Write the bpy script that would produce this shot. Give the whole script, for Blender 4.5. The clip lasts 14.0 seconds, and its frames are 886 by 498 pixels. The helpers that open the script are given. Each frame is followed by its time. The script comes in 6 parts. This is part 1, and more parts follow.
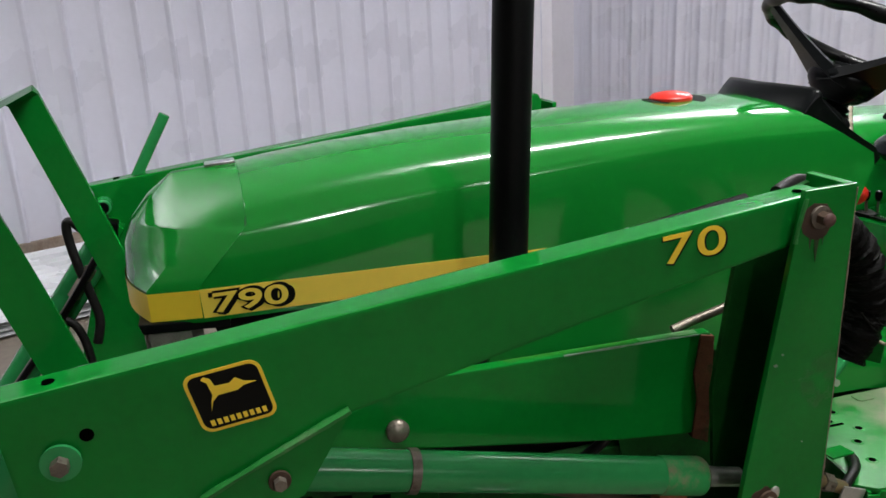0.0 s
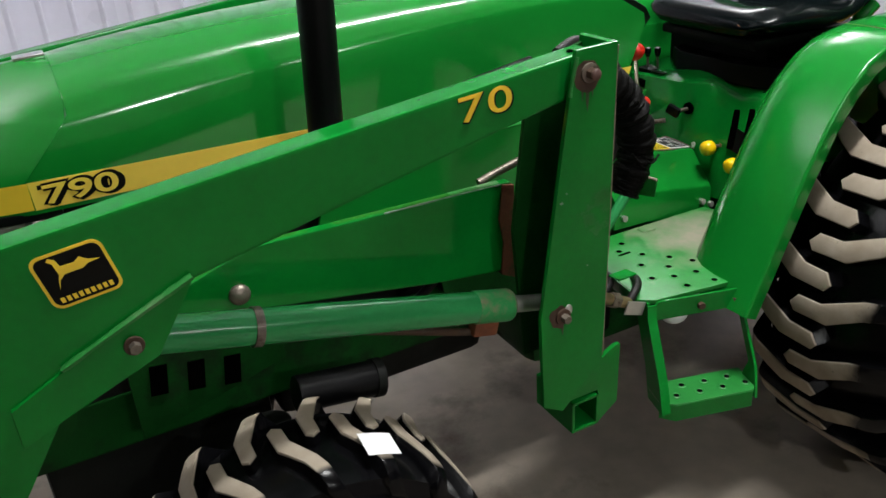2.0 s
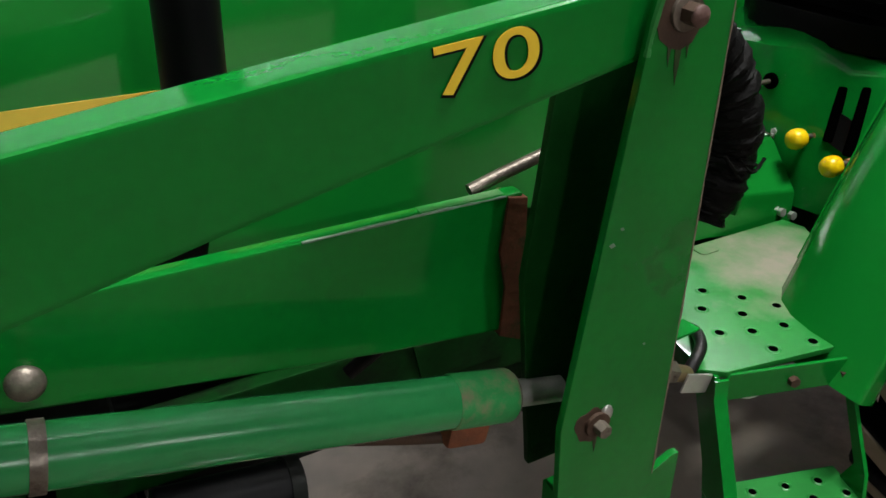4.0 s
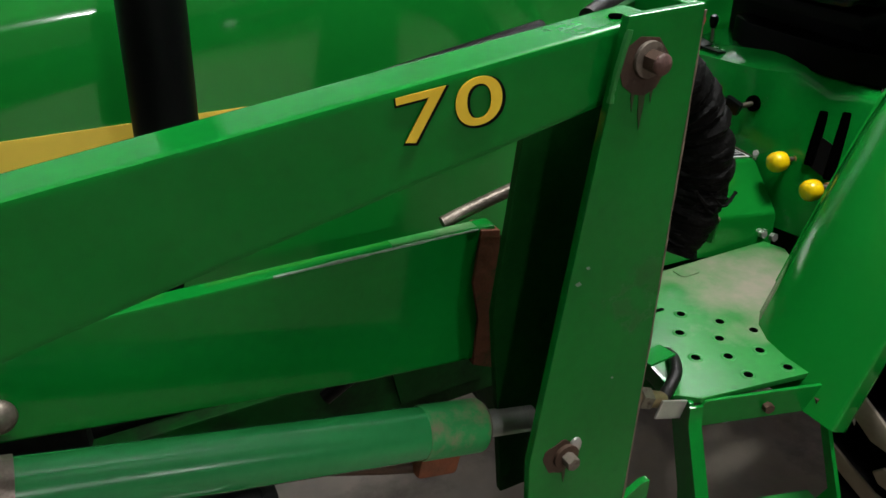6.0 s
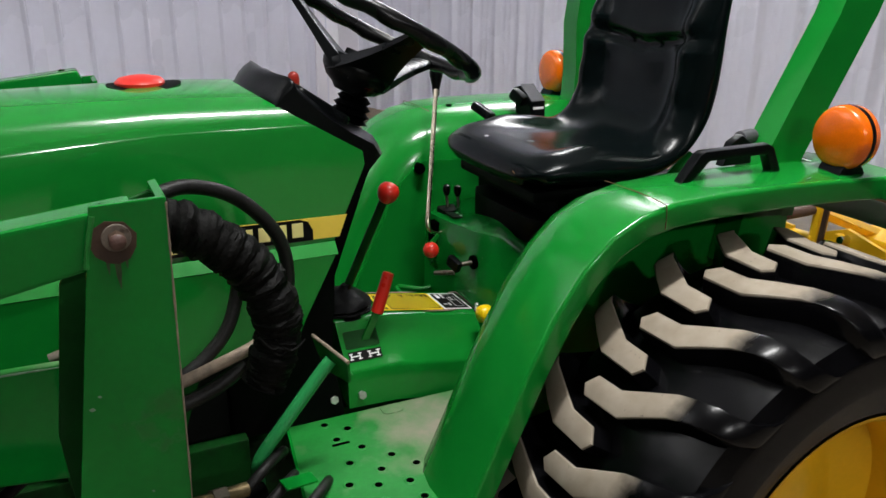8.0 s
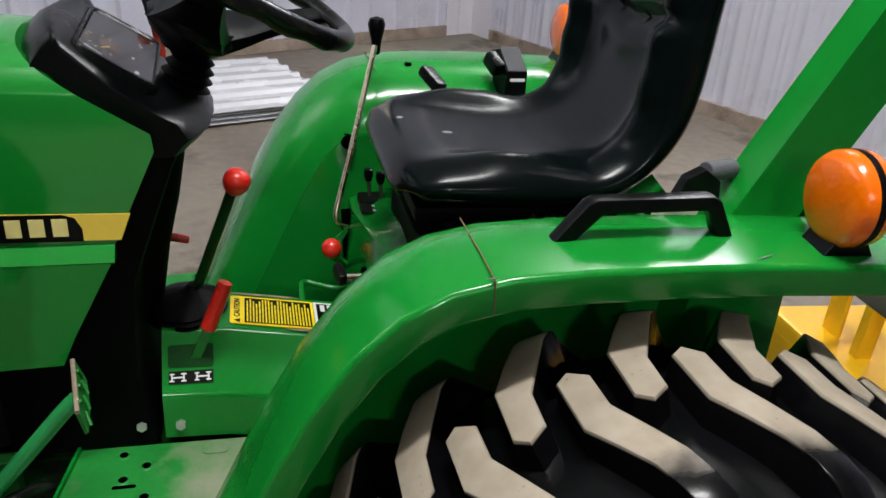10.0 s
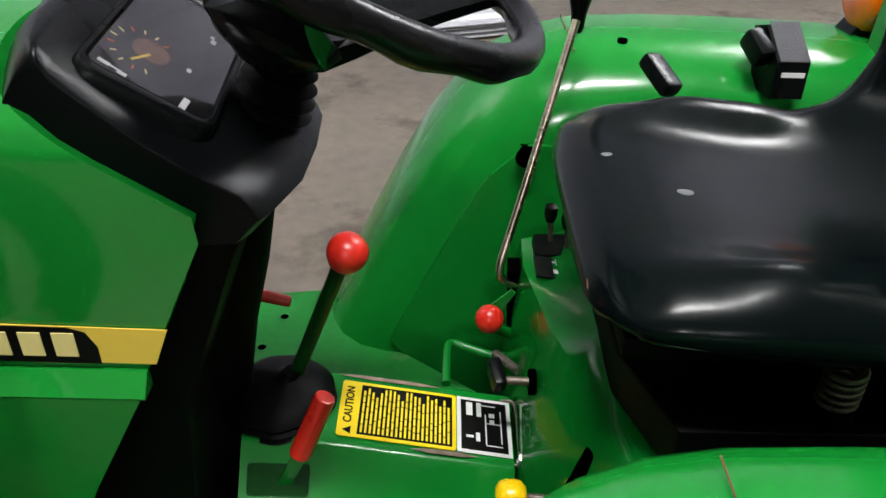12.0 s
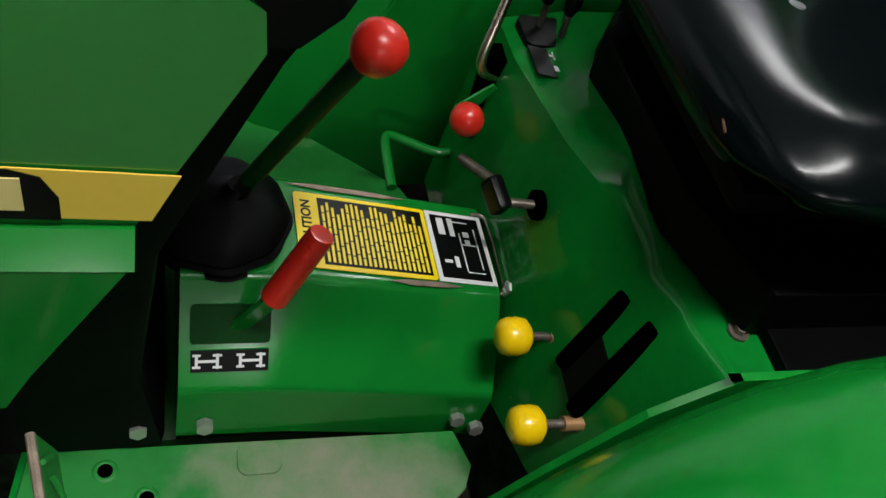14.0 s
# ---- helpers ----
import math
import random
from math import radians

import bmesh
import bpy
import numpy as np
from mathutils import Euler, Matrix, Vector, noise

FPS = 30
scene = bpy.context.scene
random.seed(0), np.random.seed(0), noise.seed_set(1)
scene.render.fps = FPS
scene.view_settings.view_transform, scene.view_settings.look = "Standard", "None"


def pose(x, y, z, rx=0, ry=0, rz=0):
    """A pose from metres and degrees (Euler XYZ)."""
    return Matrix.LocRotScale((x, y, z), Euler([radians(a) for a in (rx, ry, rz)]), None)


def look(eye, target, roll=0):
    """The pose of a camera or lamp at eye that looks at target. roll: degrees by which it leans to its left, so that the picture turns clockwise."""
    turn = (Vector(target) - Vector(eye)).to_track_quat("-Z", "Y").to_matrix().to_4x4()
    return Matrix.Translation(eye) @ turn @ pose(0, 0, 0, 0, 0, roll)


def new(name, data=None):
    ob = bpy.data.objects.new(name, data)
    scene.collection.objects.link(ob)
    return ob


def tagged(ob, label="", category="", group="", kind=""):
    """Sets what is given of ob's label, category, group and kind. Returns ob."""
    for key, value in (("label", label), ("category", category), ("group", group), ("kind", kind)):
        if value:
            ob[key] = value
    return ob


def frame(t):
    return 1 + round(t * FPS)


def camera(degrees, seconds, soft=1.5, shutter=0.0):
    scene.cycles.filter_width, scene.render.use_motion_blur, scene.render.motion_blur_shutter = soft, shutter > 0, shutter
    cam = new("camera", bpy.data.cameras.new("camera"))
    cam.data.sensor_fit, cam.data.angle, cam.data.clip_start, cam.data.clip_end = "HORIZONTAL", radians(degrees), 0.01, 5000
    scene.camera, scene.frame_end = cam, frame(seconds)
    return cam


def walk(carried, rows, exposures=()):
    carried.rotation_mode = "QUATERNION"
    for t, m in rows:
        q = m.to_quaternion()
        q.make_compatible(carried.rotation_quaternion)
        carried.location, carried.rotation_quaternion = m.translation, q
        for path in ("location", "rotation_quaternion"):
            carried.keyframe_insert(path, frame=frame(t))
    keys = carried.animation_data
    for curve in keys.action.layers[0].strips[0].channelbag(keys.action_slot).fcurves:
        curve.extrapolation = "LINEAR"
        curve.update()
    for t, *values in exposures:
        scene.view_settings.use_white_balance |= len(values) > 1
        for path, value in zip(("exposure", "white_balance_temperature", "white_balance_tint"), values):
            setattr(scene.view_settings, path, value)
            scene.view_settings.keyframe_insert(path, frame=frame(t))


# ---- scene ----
cam = camera(56.5, 14.0)
PATH = [
    (0, (-1.799, -1.409, 1.45), (-1.285, 0.429, 0.851), -3.0),
    (0.5, (-1.784, -1.506, 1.499), (-1.245, 0.331, 0.921), -1.7),
    (1, (-1.928, -1.548, 1.506), (-1.413, 0.261, 0.826), -3.3),
    (1.5, (-1.957, -1.555, 1.486), (-1.219, 0.102, 0.643), -4.0),
    (2, (-1.822, -1.543, 1.474), (-1.008, 0.053, 0.586), -3.9),
    (2.5, (-1.663, -1.509, 1.441), (-0.849, 0.087, 0.553), -3.6),
    (3, (-1.6, -1.343, 1.366), (-0.782, 0.258, 0.49), -2.1),
    (3.2, (-1.582, -1.223, 1.343), (-0.771, 0.371, 0.447), -1.4),
    (5.3, (-1.496, -0.999, 1.294), (-0.712, 0.524, 0.262), -1.2),
    (5.5, (-1.499, -1.008, 1.301), (-0.714, 0.518, 0.275), -1.4),
    (6, (-1.498, -1.058, 1.341), (-0.7, 0.487, 0.353), -0.2),
    (6.5, (-1.464, -1.303, 1.421), (-0.632, 0.322, 0.605), 1.0),
    (7, (-1.379, -1.497, 1.467), (-0.531, 0.188, 0.802), -0.1),
    (7.5, (-1.239, -1.459, 1.438), (-0.389, 0.224, 0.772), 0.2),
    (8, (-1.085, -1.477, 1.44), (-0.264, 0.216, 0.763), 0.4),
    (8.2, (-1.026, -1.528, 1.445), (-0.232, 0.176, 0.762), 0.7),
    (10.3, (-0.432, -1.131, 1.483), (-0.079, 0.593, 0.533), 4.4),
    (10.5, (-0.422, -1.044, 1.491), (-0.123, 0.66, 0.488), 4.6),
    (11, (-0.424, -0.855, 1.498), (-0.214, 0.841, 0.459), 2.7),
    (11.5, (-0.436, -0.756, 1.486), (-0.247, 0.921, 0.412), 2.4),
    (12, (-0.413, -0.718, 1.456), (-0.401, 0.953, 0.358), 1.5),
    (12.5, (-0.345, -0.682, 1.422), (-0.836, 0.829, 0.208), -2.6),
    (13, (-0.436, -0.557, 1.39), (-0.582, 0.848, -0.025), 5.1),
    (13.5, (-0.516, -0.553, 1.374), (-0.341, 0.739, -0.142), 12.4),
    (14, (-0.654, -0.496, 1.358), (0.009, 0.67, -0.126), 23.6),
]
STOPS = [(0, -0.29), (0.5, -0.90), (1, -0.73), (1.5, -0.33), (2, -0.13), (2.5, -0.11), (3.2, -0.14), (5.3, -0.19), (6, -0.28), (6.5, -0.39), (7, -0.40), (8.2, -0.43), (10.3, -0.47), (11, -0.53), (12, -0.29), (12.5, -0.25), (13, -0.58), (13.5, -0.73), (14, -0.82)]
walk(cam, [(t, look(eye, target, roll)) for t, eye, target, roll in PATH], STOPS)

# ---- light ----
world = bpy.data.worlds.new("shop_air")
world.use_nodes = True
world.node_tree.nodes["Background"].inputs[0].default_value = (0.8, 0.85, 0.95, 1)
world.node_tree.nodes["Background"].inputs[1].default_value = 0.0
scene.world = world
scene.view_settings.exposure = 0.0


# ---- materials ----
def material(name, colour, rough=0.5, metal=0.0, coat=0.0, vary=0.1, scale=6.0, bump=0.0, bump_scale=60.0, dirt=None, dirt_amount=0.0, dirt_scale=3.0, shine=0.5, spot=None):
    """A paint, plastic or metal: base colour that varies at two scales, uneven gloss, fine relief and patches of dirt."""
    m = bpy.data.materials.new(name)
    m.use_nodes = True
    n, l = m.node_tree.nodes, m.node_tree.links
    b = n["Principled BSDF"]
    b.inputs["Metallic"].default_value = metal
    b.inputs["Coat Weight"].default_value = coat
    b.inputs["Coat Roughness"].default_value = 0.06
    b.inputs["Specular IOR Level"].default_value = shine
    co = n.new("ShaderNodeTexCoord")
    big, small = n.new("ShaderNodeTexNoise"), n.new("ShaderNodeTexNoise")
    for node, sc in ((big, scale), (small, scale * 14)):
        node.inputs["Scale"].default_value = sc
        node.inputs["Detail"].default_value = 5
        l.new(co.outputs["Object"], node.inputs["Vector"])
    mix = n.new("ShaderNodeMath")
    mix.operation = "MULTIPLY_ADD"
    mix.inputs[1].default_value = 0.4
    l.new(small.outputs["Fac"], mix.inputs[0])
    l.new(big.outputs["Fac"], mix.inputs[2])
    ramp = n.new("ShaderNodeValToRGB")
    lo, hi = 1 - vary, 1 + vary
    ramp.color_ramp.elements[0].position, ramp.color_ramp.elements[1].position = 0.45, 0.95
    ramp.color_ramp.elements[0].color = (*[c * lo for c in colour], 1)
    ramp.color_ramp.elements[1].color = (*[c * hi for c in colour], 1)
    l.new(mix.outputs[0], ramp.inputs[0])
    out = ramp.outputs[0]
    rr = n.new("ShaderNodeMapRange")
    rr.inputs["From Min"].default_value, rr.inputs["From Max"].default_value = 0.3, 0.9
    rr.inputs["To Min"].default_value, rr.inputs["To Max"].default_value = rough * 0.8, min(1, rough * 1.3)
    l.new(big.outputs["Fac"], rr.inputs["Value"])
    rough_out = rr.outputs[0]
    if dirt:
        d = n.new("ShaderNodeTexNoise")
        d.inputs["Scale"].default_value, d.inputs["Detail"].default_value = dirt_scale, 8
        d.inputs["Roughness"].default_value = 0.65
        l.new(co.outputs["Object"], d.inputs["Vector"])
        r2 = n.new("ShaderNodeValToRGB")
        r2.color_ramp.elements[0].position = 0.68 - 0.3 * dirt_amount
        r2.color_ramp.elements[1].position = 0.80 - 0.2 * dirt_amount
        if spot:
            r2.color_ramp.elements[0].position, r2.color_ramp.elements[1].position = 0.46, 0.98
            # dirt gathers round one trodden place
            dist = n.new("ShaderNodeVectorMath")
            dist.operation = "DISTANCE"
            dist.inputs[1].default_value = spot[:3]
            l.new(co.outputs["Object"], dist.inputs[0])
            near = n.new("ShaderNodeMapRange")
            near.inputs["From Min"].default_value, near.inputs["From Max"].default_value = 0.0, spot[3]
            near.inputs["To Min"].default_value, near.inputs["To Max"].default_value = 0.48, -0.14
            l.new(dist.outputs["Value"], near.inputs["Value"])
            add = n.new("ShaderNodeMath")
            l.new(d.outputs["Fac"], add.inputs[0])
            l.new(near.outputs[0], add.inputs[1])
            l.new(add.outputs[0], r2.inputs[0])
        else:
            l.new(d.outputs["Fac"], r2.inputs[0])
        mx = n.new("ShaderNodeMix")
        mx.data_type = "RGBA"
        l.new(r2.outputs[0], mx.inputs["Factor"])
        l.new(out, mx.inputs["A"])
        mx.inputs["B"].default_value = (*dirt, 1)
        out = mx.outputs["Result"]
        mr = n.new("ShaderNodeMix")
        l.new(r2.outputs[0], mr.inputs["Factor"])
        l.new(rough_out, mr.inputs["A"])
        mr.inputs["B"].default_value = 0.85
        rough_out = mr.outputs["Result"]
        mc = n.new("ShaderNodeMix")
        l.new(r2.outputs[0], mc.inputs["Factor"])
        mc.inputs["A"].default_value, mc.inputs["B"].default_value = coat, 0.0
        l.new(mc.outputs["Result"], b.inputs["Coat Weight"])
    l.new(out, b.inputs["Base Color"])
    l.new(rough_out, b.inputs["Roughness"])
    if bump:
        bn = n.new("ShaderNodeTexNoise")
        bn.inputs["Scale"].default_value, bn.inputs["Detail"].default_value = bump_scale, 4
        l.new(co.outputs["Object"], bn.inputs["Vector"])
        bu = n.new("ShaderNodeBump")
        bu.inputs["Strength"].default_value, bu.inputs["Distance"].default_value = bump, 0.003
        l.new(bn.outputs["Fac"], bu.inputs["Height"])
        l.new(bu.outputs["Normal"], b.inputs["Normal"])
    return m


GREEN = material("green_paint", (0.005, 0.205, 0.022), 0.18, vary=0.06, bump=0.010, bump_scale=14, shine=0.5)
GREEN_HOOD = material("green_hood_paint", (0.006, 0.205, 0.022), 0.095, vary=0.06, bump=0.006, bump_scale=9, shine=1.0)
GREEN_WORN = material("green_paint_worn", (0.003, 0.180, 0.020), 0.14, vary=0.14, bump=0.04, bump_scale=40, dirt=(0.03, 0.10, 0.025), dirt_amount=0.05, dirt_scale=5, shine=0.28)
GREEN_DUSTY = material("green_paint_dusty", (0.014, 0.20, 0.03), 0.45, vary=0.2, bump=0.1, bump_scale=50, dirt=(0.17, 0.24, 0.13), dirt_amount=0.45, dirt_scale=6)
TUBE_GREEN = material("cylinder_green", (0.024, 0.27, 0.075), 0.20, vary=0.12, bump=0.04, dirt=(0.12, 0.08, 0.05), dirt_amount=0.05, dirt_scale=9, shine=0.5)
YELLOW = material("yellow_paint", (0.80, 0.46, 0.01), 0.35, coat=0.2, vary=0.08)
DECAL_YELLOW = material("decal_yellow", (0.90, 0.62, 0.04), 0.4, vary=0.05)
DECAL_CREAM = material("decal_pale_yellow", (0.85, 0.72, 0.28), 0.42, vary=0.05)
DECAL_PALE = material("stripe_pale_yellow", (0.88, 0.63, 0.08), 0.38, vary=0.06)
DECAL_BLACK = material("decal_black", (0.003, 0.003, 0.003), 0.4, vary=0.1, shine=0.12)
DECAL_WHITE = material("decal_white", (0.82, 0.82, 0.82), 0.4, vary=0.05)
BLACK = material("black_plastic", (0.0028, 0.0034, 0.0038), 0.30, vary=0.15, bump=0.08, bump_scale=220, shine=0.13)
BLACK_PAINT = material("black_paint", (0.0022, 0.0022, 0.0027), 0.42, vary=0.1, bump=0.05, shine=0.15)
VINYL = material("black_vinyl", (0.0016, 0.0034, 0.0036), 0.20, vary=0.12, bump=0.02, bump_scale=260, shine=0.15)
RUBBER = material("tyre_rubber", (0.0024, 0.0024, 0.003), 0.24, vary=0.25, bump=0.12, bump_scale=45, shine=0.2)
RED = material("red_plastic", (0.62, 0.022, 0.012), 0.34, coat=0.08, vary=0.06)
RED_DARK = material("dark_red_plastic", (0.42, 0.022, 0.012), 0.4, vary=0.1)
KNOB_YELLOW = material("yellow_plastic", (0.92, 0.60, 0.004), 0.3, coat=0.15, vary=0.05)
AMBER = material("amber_lens", (0.86, 0.15, 0.001), 0.2, coat=0.4, vary=0.12, scale=24, bump=0.3, bump_scale=120)
STEEL = material("zinc_plated_steel", (0.62, 0.61, 0.58), 0.4, metal=0.8, vary=0.15, scale=40)
CHROME = material("chrome", (0.7, 0.7, 0.7), 0.12, metal=1.0, vary=0.05)
RUST = material("rusty_steel", (0.058, 0.031, 0.018), 0.7, metal=0.2, vary=0.4, scale=25, bump=0.4, bump_scale=90)
HOSE = material("hydraulic_hose", (0.006, 0.0058, 0.0055), 0.5, vary=0.3, scale=20, bump=0.3, bump_scale=150, shine=0.3)
ENGINE = material("engine_black", (0.003, 0.004, 0.003), 0.6, vary=0.4, scale=12, bump=0.3, shine=0.2)
DULL = material("unseen_dark_brown_wall", (0.05, 0.043, 0.037), 0.8, vary=0.3, scale=1.5)
TRIM = material("pale_trim_steel", (0.86, 0.84, 0.90), 0.45, vary=0.05, scale=2)
WALL = material("white_wall_steel", (0.73, 0.73, 0.83), 0.30, vary=0.05, scale=1.5, dirt=(0.58, 0.55, 0.57), dirt_amount=0.03, dirt_scale=1.2)
SHEET = material("white_sheet_steel", (0.74, 0.75, 0.78), 0.3, vary=0.05, scale=2, coat=0.2)
DIRTY = material("dirty_steel_strip", (0.34, 0.27, 0.22), 0.7, vary=0.35, scale=5, dirt=(0.18, 0.12, 0.08), dirt_amount=0.5, dirt_scale=4)
CEILING = material("ceiling_steel", (0.74, 0.74, 0.76), 0.5, vary=0.08)


# grimy chassis green; its darkness also stands for shade on inner plates and tails
GREEN_DARK = material("green_paint_grime_and_shade", (0.003, 0.045, 0.006), 0.5, vary=0.3, scale=9, bump=0.1, dirt=(0.008, 0.008, 0.006), dirt_amount=0.5, dirt_scale=6, shine=0.1)
DECAL_BRIGHT = material("label_yellow", (0.93, 0.70, 0.004), 0.4, vary=0.04)
BLACK_DEEP = material("black_rubber_and_shade", (0.0010, 0.0010, 0.0012), 0.55, vary=0.2, bump=0.1, bump_scale=120, shine=0.07)
HOLE = material("open_hole_dark", (0.0006, 0.0006, 0.0006), 0.95, vary=0.1, shine=0.0)
BLACK_GRIP = material("black_grip", (0.004, 0.004, 0.0045), 0.28, vary=0.1, bump=0.08, bump_scale=200, shine=0.25)
TUBE_RUST = material("flaking_green", (0.024, 0.27, 0.07), 0.4, vary=0.2, bump=0.3, dirt=(0.34, 0.19, 0.16), dirt_amount=0.62, dirt_scale=13, shine=0.35)
STEEL_WORN = material("worn_steel", (0.20, 0.17, 0.14), 0.45, metal=0.7, vary=0.35, scale=30, bump=0.3, bump_scale=120, dirt=(0.06, 0.035, 0.022), dirt_amount=0.4, dirt_scale=40)
RUST_BROWN = material("brown_rust", (0.125, 0.040, 0.016), 0.7, vary=0.45, scale=22, bump=0.4, bump_scale=90, dirt=(0.01, 0.05, 0.008), dirt_amount=0.35, dirt_scale=30)
RUST_ORANGE = material("orange_rust", (0.20, 0.065, 0.028), 0.75, metal=0.1, vary=0.4, scale=30, bump=0.4, bump_scale=90)
SCRATCH = material("pale_scratch", (0.15, 0.24, 0.16), 0.5, vary=0.4, scale=80)
RUST_PINK = material("reddish_rust", (0.085, 0.042, 0.034), 0.55, vary=0.4, scale=60, bump=0.4, bump_scale=120)
RUST_STAIN = material("thin_rust_stain", (0.022, 0.060, 0.012), 0.5, vary=0.5, scale=60, dirt=(0.045, 0.032, 0.014), dirt_amount=0.5, dirt_scale=40)
RUST_LIGHT = material("light_rust", (0.36, 0.2, 0.09), 0.6, metal=0.4, vary=0.3, scale=40)
CHROME_WARM = material("plated_rod", (0.62, 0.54, 0.42), 0.28, metal=1.0, vary=0.2, scale=20)
BRASS = material("tarnished_brass", (0.32, 0.24, 0.13), 0.42, metal=0.8, vary=0.35, scale=35, bump=0.2)
FILLER = material("brown_filler", (0.13, 0.06, 0.025), 0.7, vary=0.3, scale=60)
WORN = material("bare_worn_metal", (0.26, 0.20, 0.15), 0.6, metal=0.2, vary=0.4, scale=60)
SCUFF = material("grey_scuff", (0.11, 0.115, 0.12), 0.6, vary=0.2, scale=60)
BELT = material("grey_webbing", (0.075, 0.075, 0.085), 0.8, vary=0.15, scale=80, bump=0.4, bump_scale=300)
PLATFORM = material("trodden_green_paint", (0.012, 0.19, 0.028), 0.4, vary=0.2, bump=0.1, bump_scale=50, dirt=(0.27, 0.25, 0.19), dirt_amount=0.25, dirt_scale=14, shine=0.3, spot=(-0.48, -0.25, 0.59, 0.21))
FABRIC = material("black_fabric", (0.0022, 0.0021, 0.0019), 0.6, vary=0.45, scale=25, bump=0.5, bump_scale=180, shine=0.10)
GREY_SCREEN = material("grey_screen", (0.22, 0.21, 0.19), 0.6, vary=0.2, scale=40, bump=0.5, bump_scale=250)
GLASS = bpy.data.materials.new("clear_cover")
GLASS.use_nodes = True
gn, gl = GLASS.node_tree.nodes, GLASS.node_tree.links
gn.remove(gn["Principled BSDF"])
g_clear, g_shine, g_mix = gn.new("ShaderNodeBsdfTransparent"), gn.new("ShaderNodeBsdfGlossy"), gn.new("ShaderNodeMixShader")
g_shine.inputs["Roughness"].default_value, g_mix.inputs[0].default_value = 0.03, 0.15
gl.new(g_clear.outputs[0], g_mix.inputs[1])
gl.new(g_shine.outputs[0], g_mix.inputs[2])
gl.new(g_mix.outputs[0], gn["Material Output"].inputs["Surface"])


def concrete():
    m = material("concrete_floor", (0.205, 0.174, 0.138), 0.66, vary=0.35, scale=1.1, bump=0.12, bump_scale=30, dirt=(0.062, 0.046, 0.032), dirt_amount=0.5, dirt_scale=2.3)
    return m


CONCRETE = concrete()


# ---- building helpers ----
def part(name, bm, mat, parent=None, label="", smooth=40):
    """Links a bmesh as one mesh object, under a thing or a part."""
    bmesh.ops.recalc_face_normals(bm, faces=bm.faces)
    me = bpy.data.meshes.new(name)
    bm.to_mesh(me)
    bm.free()
    for mt in mat if isinstance(mat, (list, tuple)) else [mat]:
        me.materials.append(mt)
    if smooth:
        for p in me.polygons:
            p.use_smooth = True
        me.set_sharp_from_angle(angle=radians(smooth))
    ob = new(name, me)
    if smooth and name not in ("lug", "panel", "hood", "nose", "seat_shell", "sleeve", "hose"):
        even = ob.modifiers.new("even_faces", "WEIGHTED_NORMAL")
        even.keep_sharp, even.weight = True, 80
    if parent:
        ob.parent = parent
    return tagged(ob, label)


def thing(name, label, category, at=(0, 0, 0), group="", kind=""):
    ob = new(name)
    ob.empty_display_size = 0.1
    ob.location = at
    return tagged(ob, label, category, group, kind)


def bevelled(bm, width, segments=2, angle=30):
    es = [e for e in bm.edges if len(e.link_faces) == 2 and e.calc_face_angle(0) > radians(angle)]
    if es and width:
        bmesh.ops.bevel(bm, geom=es, offset=width, segments=segments, profile=0.6, affect="EDGES", clamp_overlap=True)
    return bm


def box(size, at=(0, 0, 0), turn=(0, 0, 0), bevel=0.0, bm=None):
    own = bmesh.new()
    bmesh.ops.create_cube(own, size=1, matrix=Matrix.Diagonal((*size, 1)))
    bevelled(own, bevel)
    own.transform(pose(*at, *turn))
    return joined(bm, own)


def joined(bm, own):
    if bm is None:
        return own
    me = bpy.data.meshes.new("tmp")
    own.to_mesh(me)
    own.free()
    bm.from_mesh(me)
    bpy.data.meshes.remove(me)
    return bm


def prism(pts, y0, y1, bevel=0.0, bm=None, holes=()):
    """A plate or body with the outline pts (x, z), from y0 to y1."""
    own = bmesh.new()
    a = [own.verts.new((x, y0, z)) for x, z in pts]
    b = [own.verts.new((x, y1, z)) for x, z in pts]
    own.faces.new(a)
    own.faces.new(b[::-1])
    for i in range(len(pts)):
        j = (i + 1) % len(pts)
        own.faces.new((a[i], b[i], b[j], a[j]))
    bmesh.ops.recalc_face_normals(own, faces=own.faces)
    bevelled(own, bevel)
    return joined(bm, own)


def slab(pts, z0, z1, bevel=0.0, bm=None):
    """A flat body with the outline pts (x, y), from z0 to z1."""
    own = prism([(x, y) for x, y in pts], z0, z1, bevel)
    for v in own.verts:
        v.co = Vector((v.co.x, v.co.z, v.co.y))
    return joined(bm, own)


def rod(a, b, r, r2=None, n=16, bm=None, bevel=0.0):
    a, b = Vector(a), Vector(b)
    own = bmesh.new()
    bmesh.ops.create_cone(own, cap_ends=True, segments=n, radius1=r, radius2=r if r2 is None else r2, depth=(b - a).length)
    if bevel:
        bevelled(own, bevel, 2, 50)
    own.transform(Matrix.Translation((a + b) / 2) @ (b - a).to_track_quat("Z", "Y").to_matrix().to_4x4())
    return joined(bm, own)


def ball(at, r, squash=(1, 1, 1), n=20, bm=None, turn=(0, 0, 0)):
    own = bmesh.new()
    bmesh.ops.create_uvsphere(own, u_segments=n, v_segments=n // 2 + 2, radius=r, matrix=pose(*at, *turn) @ Matrix.Diagonal((*squash, 1)))
    return joined(bm, own)


